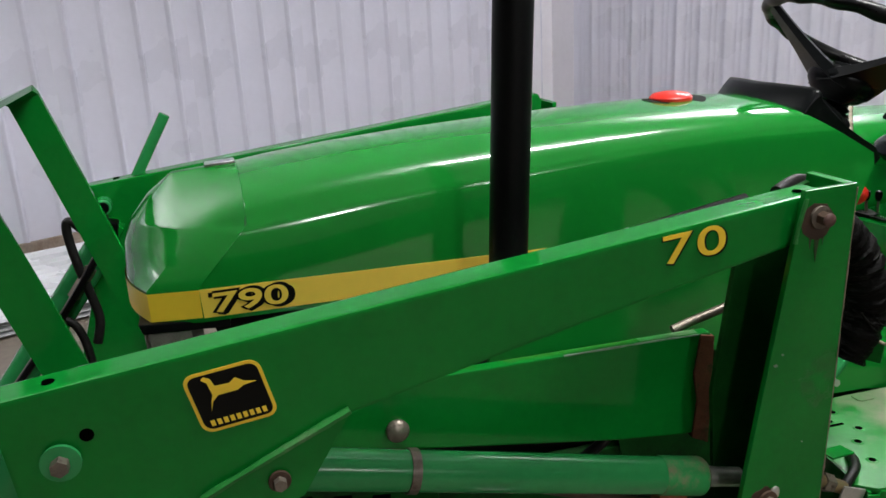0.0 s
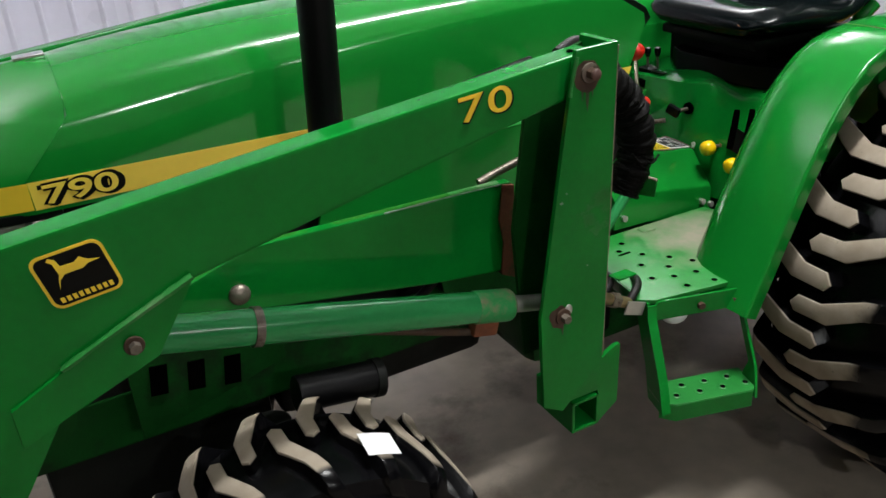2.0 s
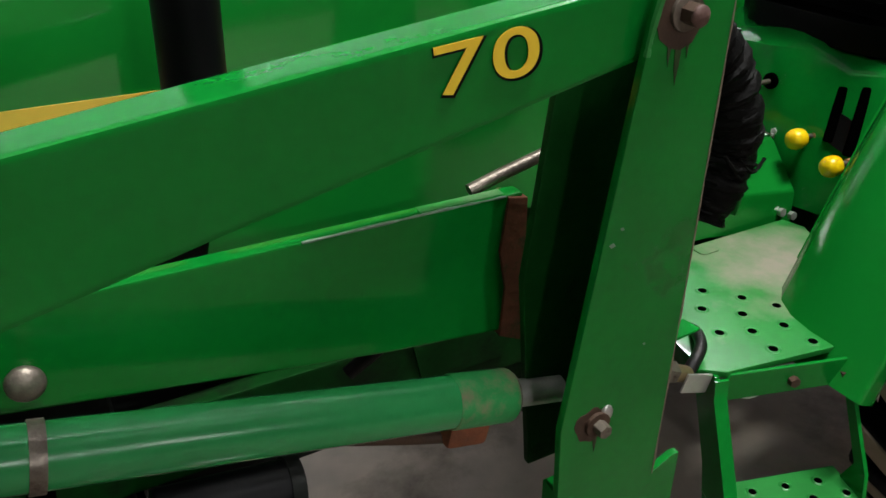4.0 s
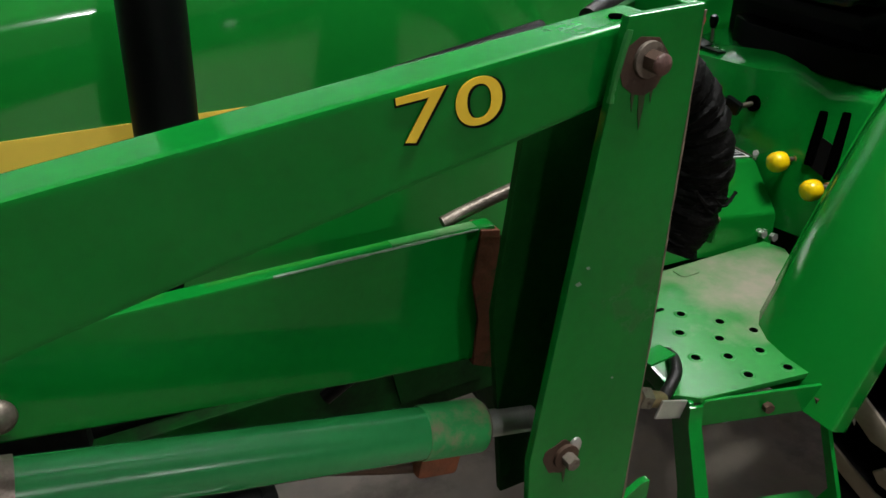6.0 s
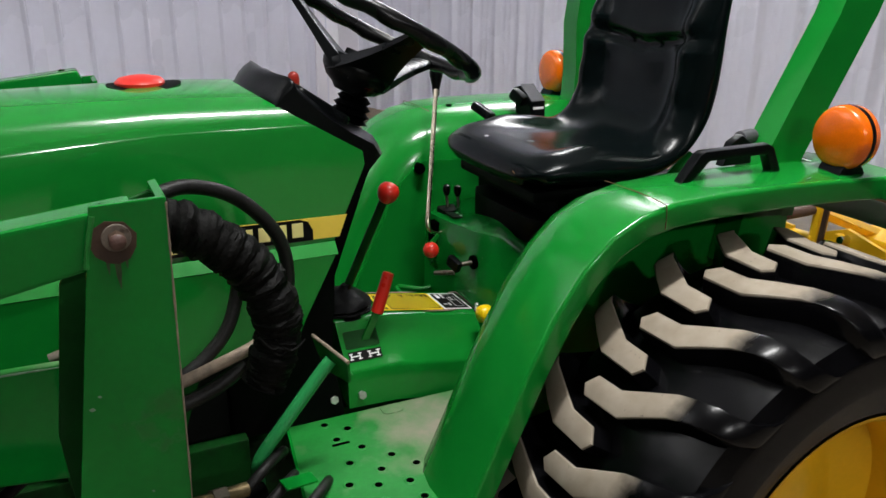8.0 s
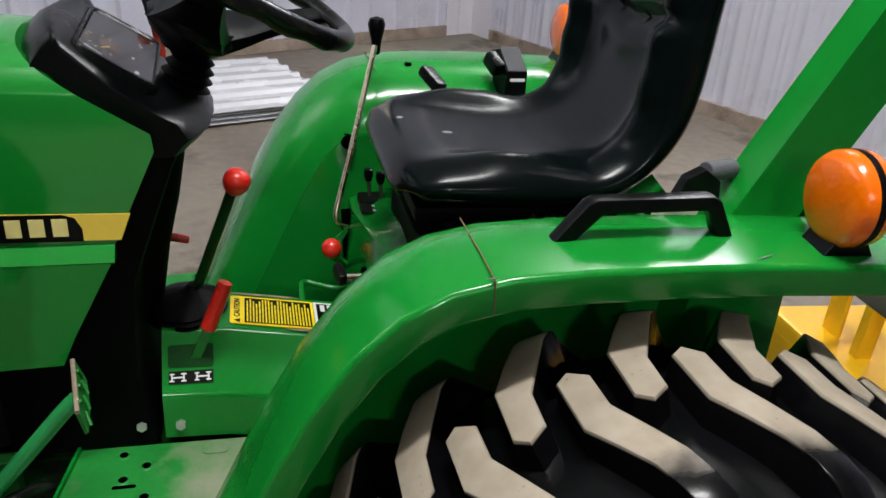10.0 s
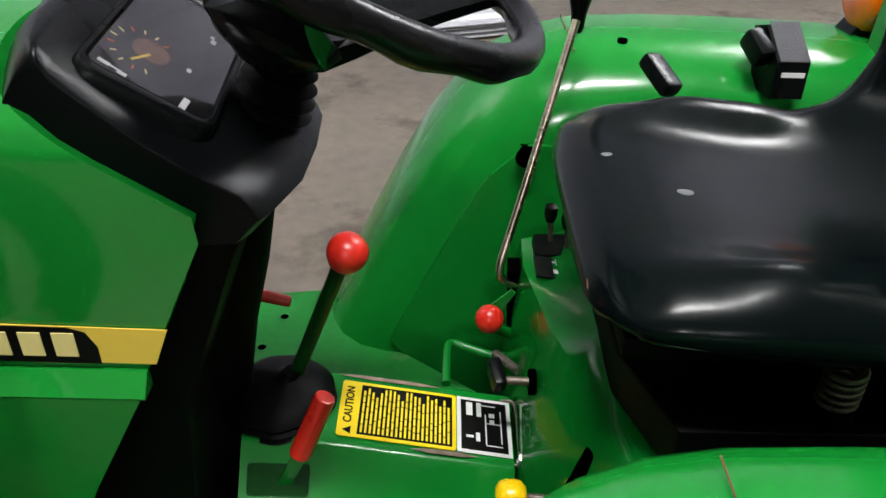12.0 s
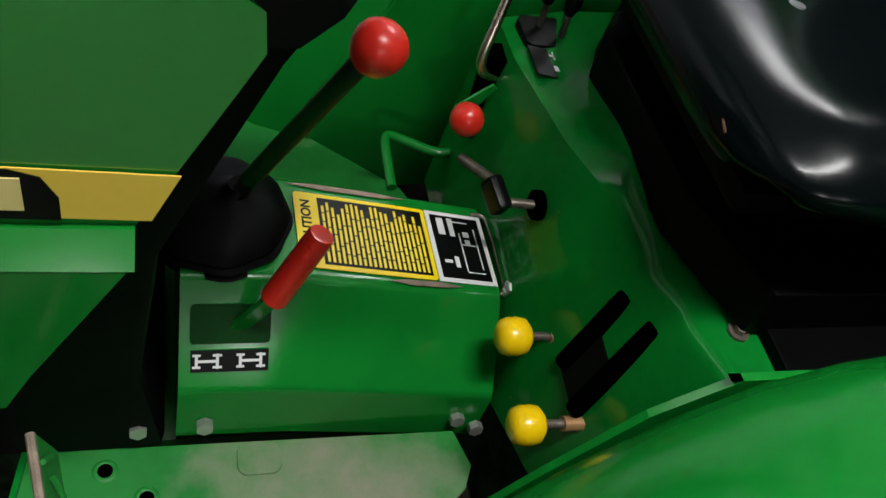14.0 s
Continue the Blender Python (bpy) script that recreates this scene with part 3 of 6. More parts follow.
for k in range(11):
    a = radians(-30 + 24 * k)
    plate_on(SLOPE @ Matrix.Translation((-0.043 + 0.034 * math.cos(a), 0.020 + 0.026 * math.sin(a), 0.0014)) @ Matrix.Rotation(a, 4, "Z"), quad(0.006, 0.0016), 0.0005, DECAL_CREAM if k % 3 else AMBER, dash, "tick")
plate_on(SLOPE @ Matrix.Translation((-0.046, 0.014, 0.0018)) @ Matrix.Rotation(radians(-20), 4, "Z"), quad(0.026, 0.0024, -0.010), 0.0006, DECAL_YELLOW, dash, "needle", "yellow needle")
for u, v, w, h in ((-0.094, 0.036, 0.005, 0.010), (-0.096, 0.020, 0.005, 0.008), (-0.094, 0.028, 0.002, 0.014), (0.048, -0.023, 0.008, 0.005), (0.056, -0.020, 0.005, 0.004), (-0.030, -0.020, 0.006, 0.004), (-0.086, -0.032, 0.018, 0.006), (0.103, -0.034, 0.004, 0.004)):
    plate_on(SLOPE @ Matrix.Translation((u, v, 0.0014)), quad(w, h), 0.0006, DECAL_WHITE, dash, "mark")
part("gauge_glass", slab(soft_quad(WINDOW, 0.0005, 0.012), 0.0, 0.001), GLASS, dash, "clear gauge cover", 0).matrix_basis = SLOPE @ Matrix.Translation((0, 0, 0.0030))
part("throttle", lathe([(0.008, -0.06), (0.0085, 0.0), (0.0100, 0.006), (0.0118, 0.018), (0.0122, 0.030), (0.0105, 0.038), (0.006, 0.043), (0.0, 0.0445)], 20, "z", (-0.620, 0.187, 1.166)), RED_DARK, tractor, "red throttle knob")
pedestal = part("pedestal", prism([(-0.80, 1.19), (-0.60, 1.10), (-0.566, 1.098), (-0.585, 1.06), (-0.650, 0.885), (-0.662, 0.72), (-0.640, 0.59), (-0.86, 0.59), (-0.86, 0.95)], -0.138, 0.120, 0.012), BLACK_DEEP, tractor, "black steering pedestal")
part("column_cover", loft([[(-0.640 - 0.03 * min(1.0, max(0.0, (0.98 - z) / 0.2)) + r * math.cos(a), 0.012 + r * math.sin(a), z) for a in np.linspace(0, 2 * math.pi, 21)[:-1]] for r, z in ((0.040, 0.76), (0.040, 0.80), (0.042, 0.88), (0.050, 0.96), (0.060, 1.03), (0.050, 1.08), (0.045, 1.11))]), BLACK_DEEP, tractor)

# steering wheel
WHEEL = pose(-0.510, -0.012, 1.312, 0, 29.0, 0)
wheel = part("steering_wheel", lathe([(0.196 + 0.0145 * math.cos(a), 0.0145 * math.sin(a)) for a in np.linspace(0, 2 * math.pi, 17)], 72, "z"), BLACK_GRIP, tractor, "black steering wheel with finger grips")
for v in wheel.data.vertices:
    ang = math.atan2(v.co.y, v.co.x)
    if v.co.z < 0:
        v.co.z += 0.0022 * math.sin(56 * ang)
wheel.matrix_basis = WHEEL
hub = part("hub", loft([[(r * math.cos(a), r * math.sin(a), z) for a in np.linspace(0, 2 * math.pi, 25)[:-1]] for r, z in ((0.026, -0.136), (0.034, -0.128), (0.050, -0.120), (0.064, -0.104), (0.068, -0.092), (0.062, -0.076), (0.04, -0.072))]), BLACK, wheel)
for ang in (150, 270, 30):
    d = radians(ang)
    rings = []
    for u, wd, th, z in ((0.0, 0.120, 0.034, -0.096), (0.030, 0.112, 0.034, -0.090), (0.060, 0.092, 0.030, -0.076), (0.10, 0.066, 0.024, -0.054), (0.14, 0.048, 0.020, -0.032), (0.172, 0.038, 0.018, -0.014), (0.194, 0.034, 0.015, -0.002)):
        rings.append([(u * math.cos(d) - q * math.sin(d), u * math.sin(d) + q * math.cos(d), z + e) for q, e in ((-wd / 2, -th / 2), (wd / 2, -th / 2), (wd / 2, th * 0.2), (wd * 0.3, th / 2), (-wd * 0.3, th / 2), (-wd / 2, th * 0.2))])
    part("spoke", loft(rings), BLACK, wheel)
part("hub_cap", box((0.062, 0.040, 0.020), (0.0, 0, -0.070), (0, 0, 20), 0.004), BLACK, wheel)
boot = lathe([(0.030, 0.0), (0.045, 0.004), (0.034, 0.012), (0.044, 0.018), (0.033, 0.026), (0.042, 0.032), (0.031, 0.040), (0.038, 0.046), (0.027, 0.054), (0.0, 0.054)], 28, "z")
part("column_boot", boot, BLACK_DEEP, tractor, "black ribbed rubber boot").matrix_basis = pose(-0.573, 0, 1.136, 0, 20, 0) @ Matrix.Diagonal((0.86, 0.86, 1.0, 1))

# loader, both sides
def bolt(at, r, length, mat_washer, mat_bolt, parent, side, washer=1.7):
    x, y, z = at
    s = -side
    part("washer", rod((x, y, z), (x, y + s * 0.005, z), r * washer, n=20, bevel=0.0012), mat_washer, parent)
    part("bolt_head", rod((x, y + s * 0.004, z), (x, y + s * length, z), r, n=6, bevel=0.0015), mat_bolt, parent)


def loader_side(side):
    Y = -0.52 * side

    def band(a, b):
        return (Y + side * a, Y + side * b)

    arm = part("arm", prism([(-2.062, 1.056), (-1.012, 1.169), (-1.004, 1.150), (-1.006, 1.112), (-1.066, 1.096), (-1.43, 1.022), (-1.690, 0.966), (-1.70, 0.95), (-1.741, 0.879), (-1.873, 0.828), (-1.968, 0.684), (-2.13, 0.35), (-2.235, 0.35), (-2.108, 0.746), (-2.05, 0.936)], *band(0.0, 0.052), 0.007), GREEN_WORN, loader, "worn green lift arm")
    part("gusset", prism([(-1.676, 0.976), (-1.690, 0.954), (-1.741, 0.876), (-1.876, 0.824), (-1.93, 0.80), (-1.93, 0.86), (-1.86, 0.895)], *band(-0.007, 0.001), 0.002), GREEN_WORN, arm)
    part("weld", tube([(-1.678, Y - side * 0.006, 0.978), (-1.77, Y - side * 0.006, 0.938), (-1.86, Y - side * 0.006, 0.898)], 0.005, 6, 8, wave=0.5), GREEN_DUSTY, arm)
    bolt((-1.998, Y - side * 0.004, 0.978), 0.0105, 0.018, TUBE_GREEN, STEEL_WORN, arm, side, 2.1)
    bolt((-1.769, Y - side * 0.009, 0.905), 0.0085, 0.015, RUST, STEEL_WORN, arm, side, 1.6)
    for x, z, r in ((-1.968, 1.003, 0.008), (-1.80, 0.915, 0.007)):
        part("hole", rod((x, Y - side * 0.0006, z), (x, Y + side * 0.002, z), r, n=14), HOLE, arm)
    for x, z in ((-2.0, 1.0636), (-1.042, 1.1668)):
        part("hole", rod((x, Y + side * 0.022, z - 0.001), (x, Y + side * 0.022, z + 0.0006), 0.007, n=14), HOLE, arm)
    post = part("post", prism([(-1.058, 1.176), (-0.976, 1.178), (-0.984, 0.80), (-0.990, 0.585), (-1.080, 0.508), (-1.122, 0.532), (-1.127, 0.72), (-1.070, 1.10)], *band(-0.014, -0.004), 0.002), GREEN_WORN, loader, "green upright post with rusty pins")
    part("web", prism([(-0.986, 1.176), (-0.976, 1.178), (-0.990, 0.60), (-1.0, 0.60)], *band(-0.004, 0.075), 0.002), GREEN_WORN, post)
    # inner plate coloured near-black green for the shade behind the post
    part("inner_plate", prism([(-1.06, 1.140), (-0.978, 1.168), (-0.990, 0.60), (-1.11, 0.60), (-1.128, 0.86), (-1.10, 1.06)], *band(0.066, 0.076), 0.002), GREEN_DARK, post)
    bolt((-1.034, Y - side * 0.014, 1.138), 0.0100, 0.020, STEEL_WORN, RUST, post, side, 1.6)
    part("bolt_end", ball((-1.034, Y - side * 0.033, 1.138), 0.0095, (1, 0.5, 1)), RUST_PINK, post)
    face = lambda x, z: facing_left(x, Y - side * 0.0142, z) if side > 0 else facing_left(x, Y + 0.0136, z)
    for x, z, w, l in ((-1.046, 1.108, 0.005, 0.030), (-1.036, 1.098, 0.008, 0.046), (-1.026, 1.110, 0.004, 0.024), (-1.082, 0.690, 0.006, 0.030)):
        plate_on(face(x, z), [(-w / 2, l * 0.5), (w / 2, l * 0.5), (w * 0.4, 0.0), (w * 0.1, -l * 0.5), (-w * 0.3, -l * 0.15)], 0.0004, RUST_STAIN, post, "rust_run")
    plate_on(face(-1.090, 0.715), [(0.019 * math.cos(a) * (1 + 0.16 * math.sin(3 * a)), 0.022 * math.sin(a) * (1 + 0.12 * math.cos(5 * a))) for a in np.linspace(0, 2 * math.pi, 23)[:-1]], 0.0005, RUST, post, "rust_stain")
    part("weld", tube([(-1.056, Y - side * 0.0138, 1.165), (-1.066, Y - side * 0.0138, 1.125), (-1.069, Y - side * 0.0138, 1.105)], 0.0028, 6, 6, wave=0.6), GREEN_DUSTY, post)
    plate_on(facing_left(-1.038, Y - side * 0.0142, 1.128) if side > 0 else facing_left(-1.038, Y + 0.0134, 1.128), [(-0.020, 0.022), (-0.026, 0.006), (-0.020, -0.010), (-0.008, -0.019), (0.004, -0.022), (0.016, -0.017), (0.024, -0.004), (0.026, 0.012), (0.014, 0.027), (-0.006, 0.030)], 0.0006, RUST, post, "rust_stain")
    bolt((-1.082, Y - side * 0.014, 0.715), 0.0085, 0.018, RUST, STEEL_WORN, post, side, 1.8)
    part("keeper", ball((-1.070, Y - side * 0.015, 0.724), 0.010, (0.8, 0.35, 1.1)), STEEL, post)
    foot = part("foot_plate", prism([(-0.938, 0.600), (-0.950, 0.600), (-1.060, 0.541), (-1.066, 0.512), (-0.990, 0.512), (-0.990, 0.432), (-0.941, 0.467)], *band(-0.002, 0.008), 0.002), GREEN_WORN, post)
    t = bmesh.new()
    for dx, dz, sx, sz in ((0.0285, 0, 0.006, 0.070), (-0.0285, 0, 0.006, 0.070), (0, 0.032, 0.063, 0.006), (0, -0.032, 0.063, 0.006)):
        box((sx, 0.12, sz), (-1.022 + dx, Y + side * 0.052, 0.473 + dz), (0, 0, 0), 0.001, bm=t)
    part("socket", t, GREEN_WORN, foot)
    part("socket_core", box((0.05, 0.004, 0.056), (-1.022, Y + side * 0.08, 0.473)), BLACK_DEEP, foot)
    brace = part("brace", prism([(-1.74, 0.85), (-1.70, 0.878), (-1.56, 0.923), (-1.078, 0.916), (-1.080, 0.738), (-1.24, 0.757), (-1.74, 0.842)], -0.372 * side, -0.350 * side, 0.006), GREEN_WORN, loader, "green box brace with scuffed edge")
    part("rust_edge", prism([(-1.098, 0.915), (-1.074, 0.910), (-1.076, 0.72), (-1.106, 0.735), (-1.100, 0.80), (-1.108, 0.85)], -0.376 * side, -0.346 * side, 0.002), RUST_BROWN, brace, "rusty welded edge")
    part("brace_bolt", ball((-1.592, -0.378 * side, 0.852), 0.0175, (1, 0.7, 1)), STEEL_WORN, brace, "dusty dome bolt")
    part("scratched_edge", tube([(-1.33, -0.3712 * side, 0.9192), (-1.25, -0.3720 * side, 0.9186), (-1.17, -0.3716 * side, 0.9172), (-1.10, -0.3718 * side, 0.9150)], 0.0014, 6, 6, wave=0.9), SCRATCH, brace)
    part("worn_patch", box((0.10, 0.014, 0.0012), (-1.150, -0.361 * side, 0.9172), (0, 0.85, 0), 0.0004), GREEN_DUSTY, brace)
    part("worn_edge", tube([(-0.9768, Y - side * 0.0135, 1.172), (-0.9805, Y - side * 0.0135, 1.00), (-0.9845, Y - side * 0.0135, 0.80), (-0.9905, Y - side * 0.0135, 0.60)], 0.0013, 6, 8, wave=0.9), WORN, post)
    for x, z, l in ((-1.075, 0.945, 0.005), (-1.085, 0.93, 0.008), (-1.03, 0.80, 0.004)):
        plate_on(facing_left(x, Y - side * 0.0142, z) if side > 0 else facing_left(x, Y + 0.0136, z), [(-l / 2, 0.001), (-l * 0.1, -l * 0.3), (l / 2, -0.001), (l * 0.15, l * 0.35)], 0.0005, SCRATCH, post, "chip")
    rear, fore = Vector((-1.15, -0.458 * side, 0.724)), Vector((-1.76, -0.458 * side, 0.876))
    cyl = part("cylinder", rod(fore, rear, 0.0285, n=28, bevel=0.004), TUBE_GREEN, loader, "pale green hydraulic cylinder with rusty end")
    ax = (rear - fore).normalized()
    part("band", rod(fore + ax * 0.165, fore + ax * 0.178, 0.031, n=24), STEEL_WORN, cyl)
    part("gland", rod(rear - ax * 0.07, rear + ax * 0.004, 0.0297, n=28, bevel=0.003), TUBE_RUST, cyl, "flaking rusty end")
    part("gland_ring", rod(rear - ax * 0.002, rear + ax * 0.008, 0.0265, n=24, bevel=0.002), STEEL_WORN, cyl)
    part("piston_rod", rod(rear, rear + ax * 0.075, 0.0155, n=20), STEEL, cyl, "bright steel piston rod")
    part("port", box((0.05, 0.026, 0.034), rear - ax * 0.05 + Vector((0, 0, -0.038)), (0, 14, 0), 0.006), RUST_ORANGE, cyl)
    part("oil_pipe", tube([rear - ax * 0.05 + Vector((0, 0, -0.048)), rear - ax * 0.10 + Vector((0, 0.01 * side, -0.052)), rear - ax * 0.25 + Vector((0, 0.03 * side, -0.045)), fore + ax * 0.2 + Vector((0, 0.05 * side, -0.04))], 0.007, 10), RUST, cyl)
    tilt_a, tilt_b = Vector((-2.05, -0.45 * side, 0.955)), Vector((-2.37, -0.45 * side, 0.54))
    ram = part("tilt_cylinder", rod(tilt_a, tilt_b, 0.034, n=24, bevel=0.004), TUBE_GREEN, loader, "green tilt cylinder")
    part("tilt_rod", rod(tilt_b, tilt_b + (tilt_b - tilt_a).normalized() * 0.2, 0.014, n=16), CHROME, ram)
    part("clevis", box((0.05, 0.05, 0.06), tilt_a + Vector((0.02, 0, 0.03)), (0, 35, 0), 0.008), GREEN_WORN, ram)
    for k in range(2):
        off = 0.06 + 0.03 * k
        part("pipe", tube([tilt_a + Vector((0.0, side * off, 0.0)), tilt_a + Vector((-0.12, side * off, -0.16)), tilt_b + Vector((-0.03, side * off, -0.02))], 0.0075, 8), BLACK_PAINT if k else STEEL_WORN, loader)
    part("fitting", rod(tilt_a + Vector((-0.02, side * 0.05, -0.03)), tilt_a + Vector((-0.065, side * 0.05, -0.09)), 0.013, n=6), STEEL_WORN, ram)
    return arm


loader_side(1)
right_arm = loader_side(-1)
right_arm.location.z = 0.030
# bucket lines and far rest rod
part("stop_rod", rod((-1.968, 0.50, 1.075), (-1.880, 0.50, 1.222), 0.012, n=12, bevel=0.004), TUBE_GREEN, loader)
part("cross_tube", rod((-1.90, -0.48, 0.80), (-1.90, 0.48, 0.80), 0.04, n=20), GREEN_DARK, loader)

bucket = part("bucket", prism([(-2.48, 0.56), (-2.455, 0.30), (-2.50, 0.03), (-2.54, 0.0), (-2.98, 0.0), (-2.98, 0.014), (-2.55, 0.02), (-2.51, 0.05), (-2.475, 0.30), (-2.498, 0.56)], -0.76, 0.72, 0.004), BLACK_DEEP, loader, "dark steel loader bucket")
for y in (-0.76, 0.71):
    part("bucket_side", prism([(-2.49, 0.56), (-2.47, 0.30), (-2.53, 0.005), (-2.97, 0.005), (-2.80, 0.40)], y, y + 0.01, 0.002), BLACK_DEEP, bucket)

# number and badge on the left arm
words("70", 0.057, facing_left(-1.2125, -0.5211, 1.1170, 4.5), DECAL_BLACK, loader, "number_shadow", 0.0006, 1.66, weight=0.02, spacing=1.1)
words("70", 0.056, facing_left(-1.2140, -0.5218, 1.1185, 4.5), DECAL_YELLOW, loader, "number", 0.0008, 1.66, weight=0.005, spacing=1.1)
BADGE = facing_left(-1.811, -0.5203, 1.020, 6.5) @ Matrix(((1, -0.12, 0, 0), (0, 1, 0, 0), (0, 0, 1, 0), (0, 0, 0, 1)))
badge = plate_on(BADGE, rounded(0.087, 0.076, 0.013), 0.0008, DECAL_YELLOW, loader, "badge", "black and yellow badge")
plate_on(BADGE @ Matrix.Translation((0, 0, 0.0008)), rounded(0.079, 0.068, 0.010), 0.0005, DECAL_BLACK, badge, "badge_field")
plate_on(BADGE @ Matrix.Translation((0.0, 0.012, 0.0013)), [(-0.026, -0.024), (-0.020, -0.012), (-0.012, -0.006), (0.010, -0.006), (0.018, -0.002), (0.033, -0.001), (0.020, 0.003), (0.012, 0.010), (0.004, 0.005), (-0.012, 0.006), (-0.014, 0.016), (-0.020, 0.020), (-0.024, 0.017), (-0.019, 0.012), (-0.018, -0.004), (-0.022, -0.012)], 0.0005, DECAL_YELLOW, badge, "badge_shape")
for k in range(9):
    plate_on(BADGE @ Matrix.Translation((-0.0295 + 0.0074 * k, -0.0265, 0.0013)), quad(0.0048, 0.0072), 0.0005, DECAL_YELLOW, badge, "bar")

# hood guard: one bent flat bar
guard_pts = [(-1.950, -0.300, 0.79), (-2.000, -0.300, 0.93), (-2.115, -0.300, 1.297), (-2.122, -0.290, 1.311), (-2.122, 0.290, 1.311), (-2.115, 0.300, 1.297), (-2.000, 0.300, 0.93), (-1.950, 0.300, 0.79)]
wide = Vector((0.027, 0, 0.010))
inner = [Vector(p) + Vector((0, 0.010 * (1 if p[1] < 0 else -1), -0.004 if p[2] < 1.31 else -0.010)) for p in guard_pts]
rings = []
for p, q in zip(guard_pts, inner):
    p = Vector(p)
    rings.append([p - wide, p + wide, q + wide, q - wide])
part("hood_guard", bevelled(loft(rings), 0.002), GREEN_WORN, loader, "green flat bar hood guard")

# black breather pipe beside the hood, resting over the arm
part("side_tube", rod((-1.243, -0.40, 1.102), (-1.05, -0.40, 1.131), 0.012, n=16), BLACK_DEEP, loader, "black tube with pale end")
part("tube_end", rod((-1.252, -0.40, 1.1005), (-1.238, -0.40, 1.1028), 0.0125, n=16), DECAL_WHITE, loader)

# pipes and hoses beside the radiator
knuckle = part("pipe_elbow", rod((-2.025, 0.395, 1.052), (-2.030, 0.475, 1.045), 0.017, n=18, bevel=0.004), TUBE_GREEN, loader, "green pipe elbow")
part("elbow_core", rod((-2.0245, 0.392, 1.052), (-2.026, 0.40, 1.052), 0.012, n=16), BLACK_DEEP, knuckle)
part("front_hose", tube([(-2.028, 0.40, 1.045), (-2.032, 0.40, 1.010), (-2.060, 0.40, 1.000), (-2.092, 0.40, 1.030), (-2.103, 0.40, 1.015), (-2.097, 0.40, 0.95), (-2.081, 0.40, 0.871), (-2.071, 0.40, 0.81), (-2.084, 0.40, 0.755)], 0.010, 10), HOSE, loader, "black rubber hose")
part("front_hose", tube([(-2.17, 0.40, 0.815), (-2.153, 0.40, 0.823), (-2.124, 0.40, 0.805), (-2.108, 0.40, 0.762), (-2.10, 0.39, 0.70)], 0.009, 10), HOSE, loader, "black rubber hose")
part("clamp_block", box((0.05, 0.04, 0.045), (-2.030, 0.415, 1.000), (0, 12, 0), 0.006), BLACK_DEEP, loader, "black hose clamp")
part("radiator_trim", rod((-1.962, 0.15, 0.982), (-1.945, 0.15, 0.70), 0.008, n=10), GREY_SCREEN, tractor, "grey trim strip beside the radiator")

# exhaust stack
stack = part("exhaust", rod((-1.403, -0.33, 0.985), (-1.362, -0.33, 1.85), 0.0285, n=28), BLACK_PAINT, tractor, "matt black exhaust stack")
part("exhaust_bracket", box((0.045, 0.16, 0.020), (-1.403, -0.25, 0.990), bevel=0.003), BLACK_PAINT, stack)
part("pale_pipe", tube([(-1.128, -0.340, 0.915), (-1.09, -0.341, 0.926), (-1.03, -0.345, 0.943), (-0.99, -0.34, 0.953)], 0.0075, 10), STEEL_WORN, tractor)
part("dusty_pipe", tube([(-0.985, -0.362, 0.846), (-0.945, -0.362, 0.857), (-0.923, -0.36, 0.863), (-0.863, -0.358, 0.882), (-0.84, -0.35, 0.89)], 0.0095, 10), WORN, tractor, "dusty brown pipe")

# dark pipework under the near brace
for k, pts in enumerate(([(-1.36, -0.235, 0.775), (-1.26, -0.245, 0.752), (-1.17, -0.24, 0.765), (-1.08, -0.25, 0.742), (-1.00, -0.24, 0.75)],
                         [(-1.33, -0.26, 0.725), (-1.22, -0.265, 0.735), (-1.13, -0.26, 0.712), (-1.04, -0.265, 0.722)],
                         [(-1.20, -0.23, 0.80), (-1.17, -0.25, 0.75), (-1.19, -0.25, 0.69), (-1.25, -0.24, 0.64)])):
    part("pipe", tube(pts, (0.011, 0.008, 0.010)[k], 10), BLACK_PAINT, tractor)
for x, z in ((-1.235, 0.765), (-1.115, 0.735), (-1.065, 0.770)):
    part("pipe_clamp", box((0.030, 0.034, 0.040), (x, -0.242, z), (0, 15, 8), 0.005), ENGINE, tractor)

# chassis
part("engine", box((0.9, 0.24, 0.34), (-1.30, 0, 0.66), bevel=0.03), ENGINE, tractor, "dark engine block")
part("front_bolster", box((0.42, 0.36, 0.42), (-1.74, 0, 0.56), bevel=0.02), ENGINE, tractor, "dark front frame casting")
part("fan_shroud", box((0.05, 0.30, 0.36), (-1.76, 0, 0.78), bevel=0.01), ENGINE, tractor)
for s in (-1, 1):
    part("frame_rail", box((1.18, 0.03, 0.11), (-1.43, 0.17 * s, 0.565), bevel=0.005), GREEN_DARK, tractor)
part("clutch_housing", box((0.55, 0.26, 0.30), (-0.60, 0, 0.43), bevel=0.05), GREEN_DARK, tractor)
part("rear_axle", rod((0.01, -0.44, 0.485), (0.01, 0.44, 0.485), 0.085, n=24, bevel=0.01), GREEN_DARK, tractor)
part("gearbox", box((0.5, 0.34, 0.42), (0.0, 0, 0.52), bevel=0.04), GREEN_DARK, tractor)
part("front_axle", box((0.12, 0.72, 0.10), (-1.575, 0, 0.36), bevel=0.02), ENGINE, tractor)
part("oil_pan", box((0.5, 0.22, 0.14), (-1.25, 0, 0.46), bevel=0.03), ENGINE, tractor)
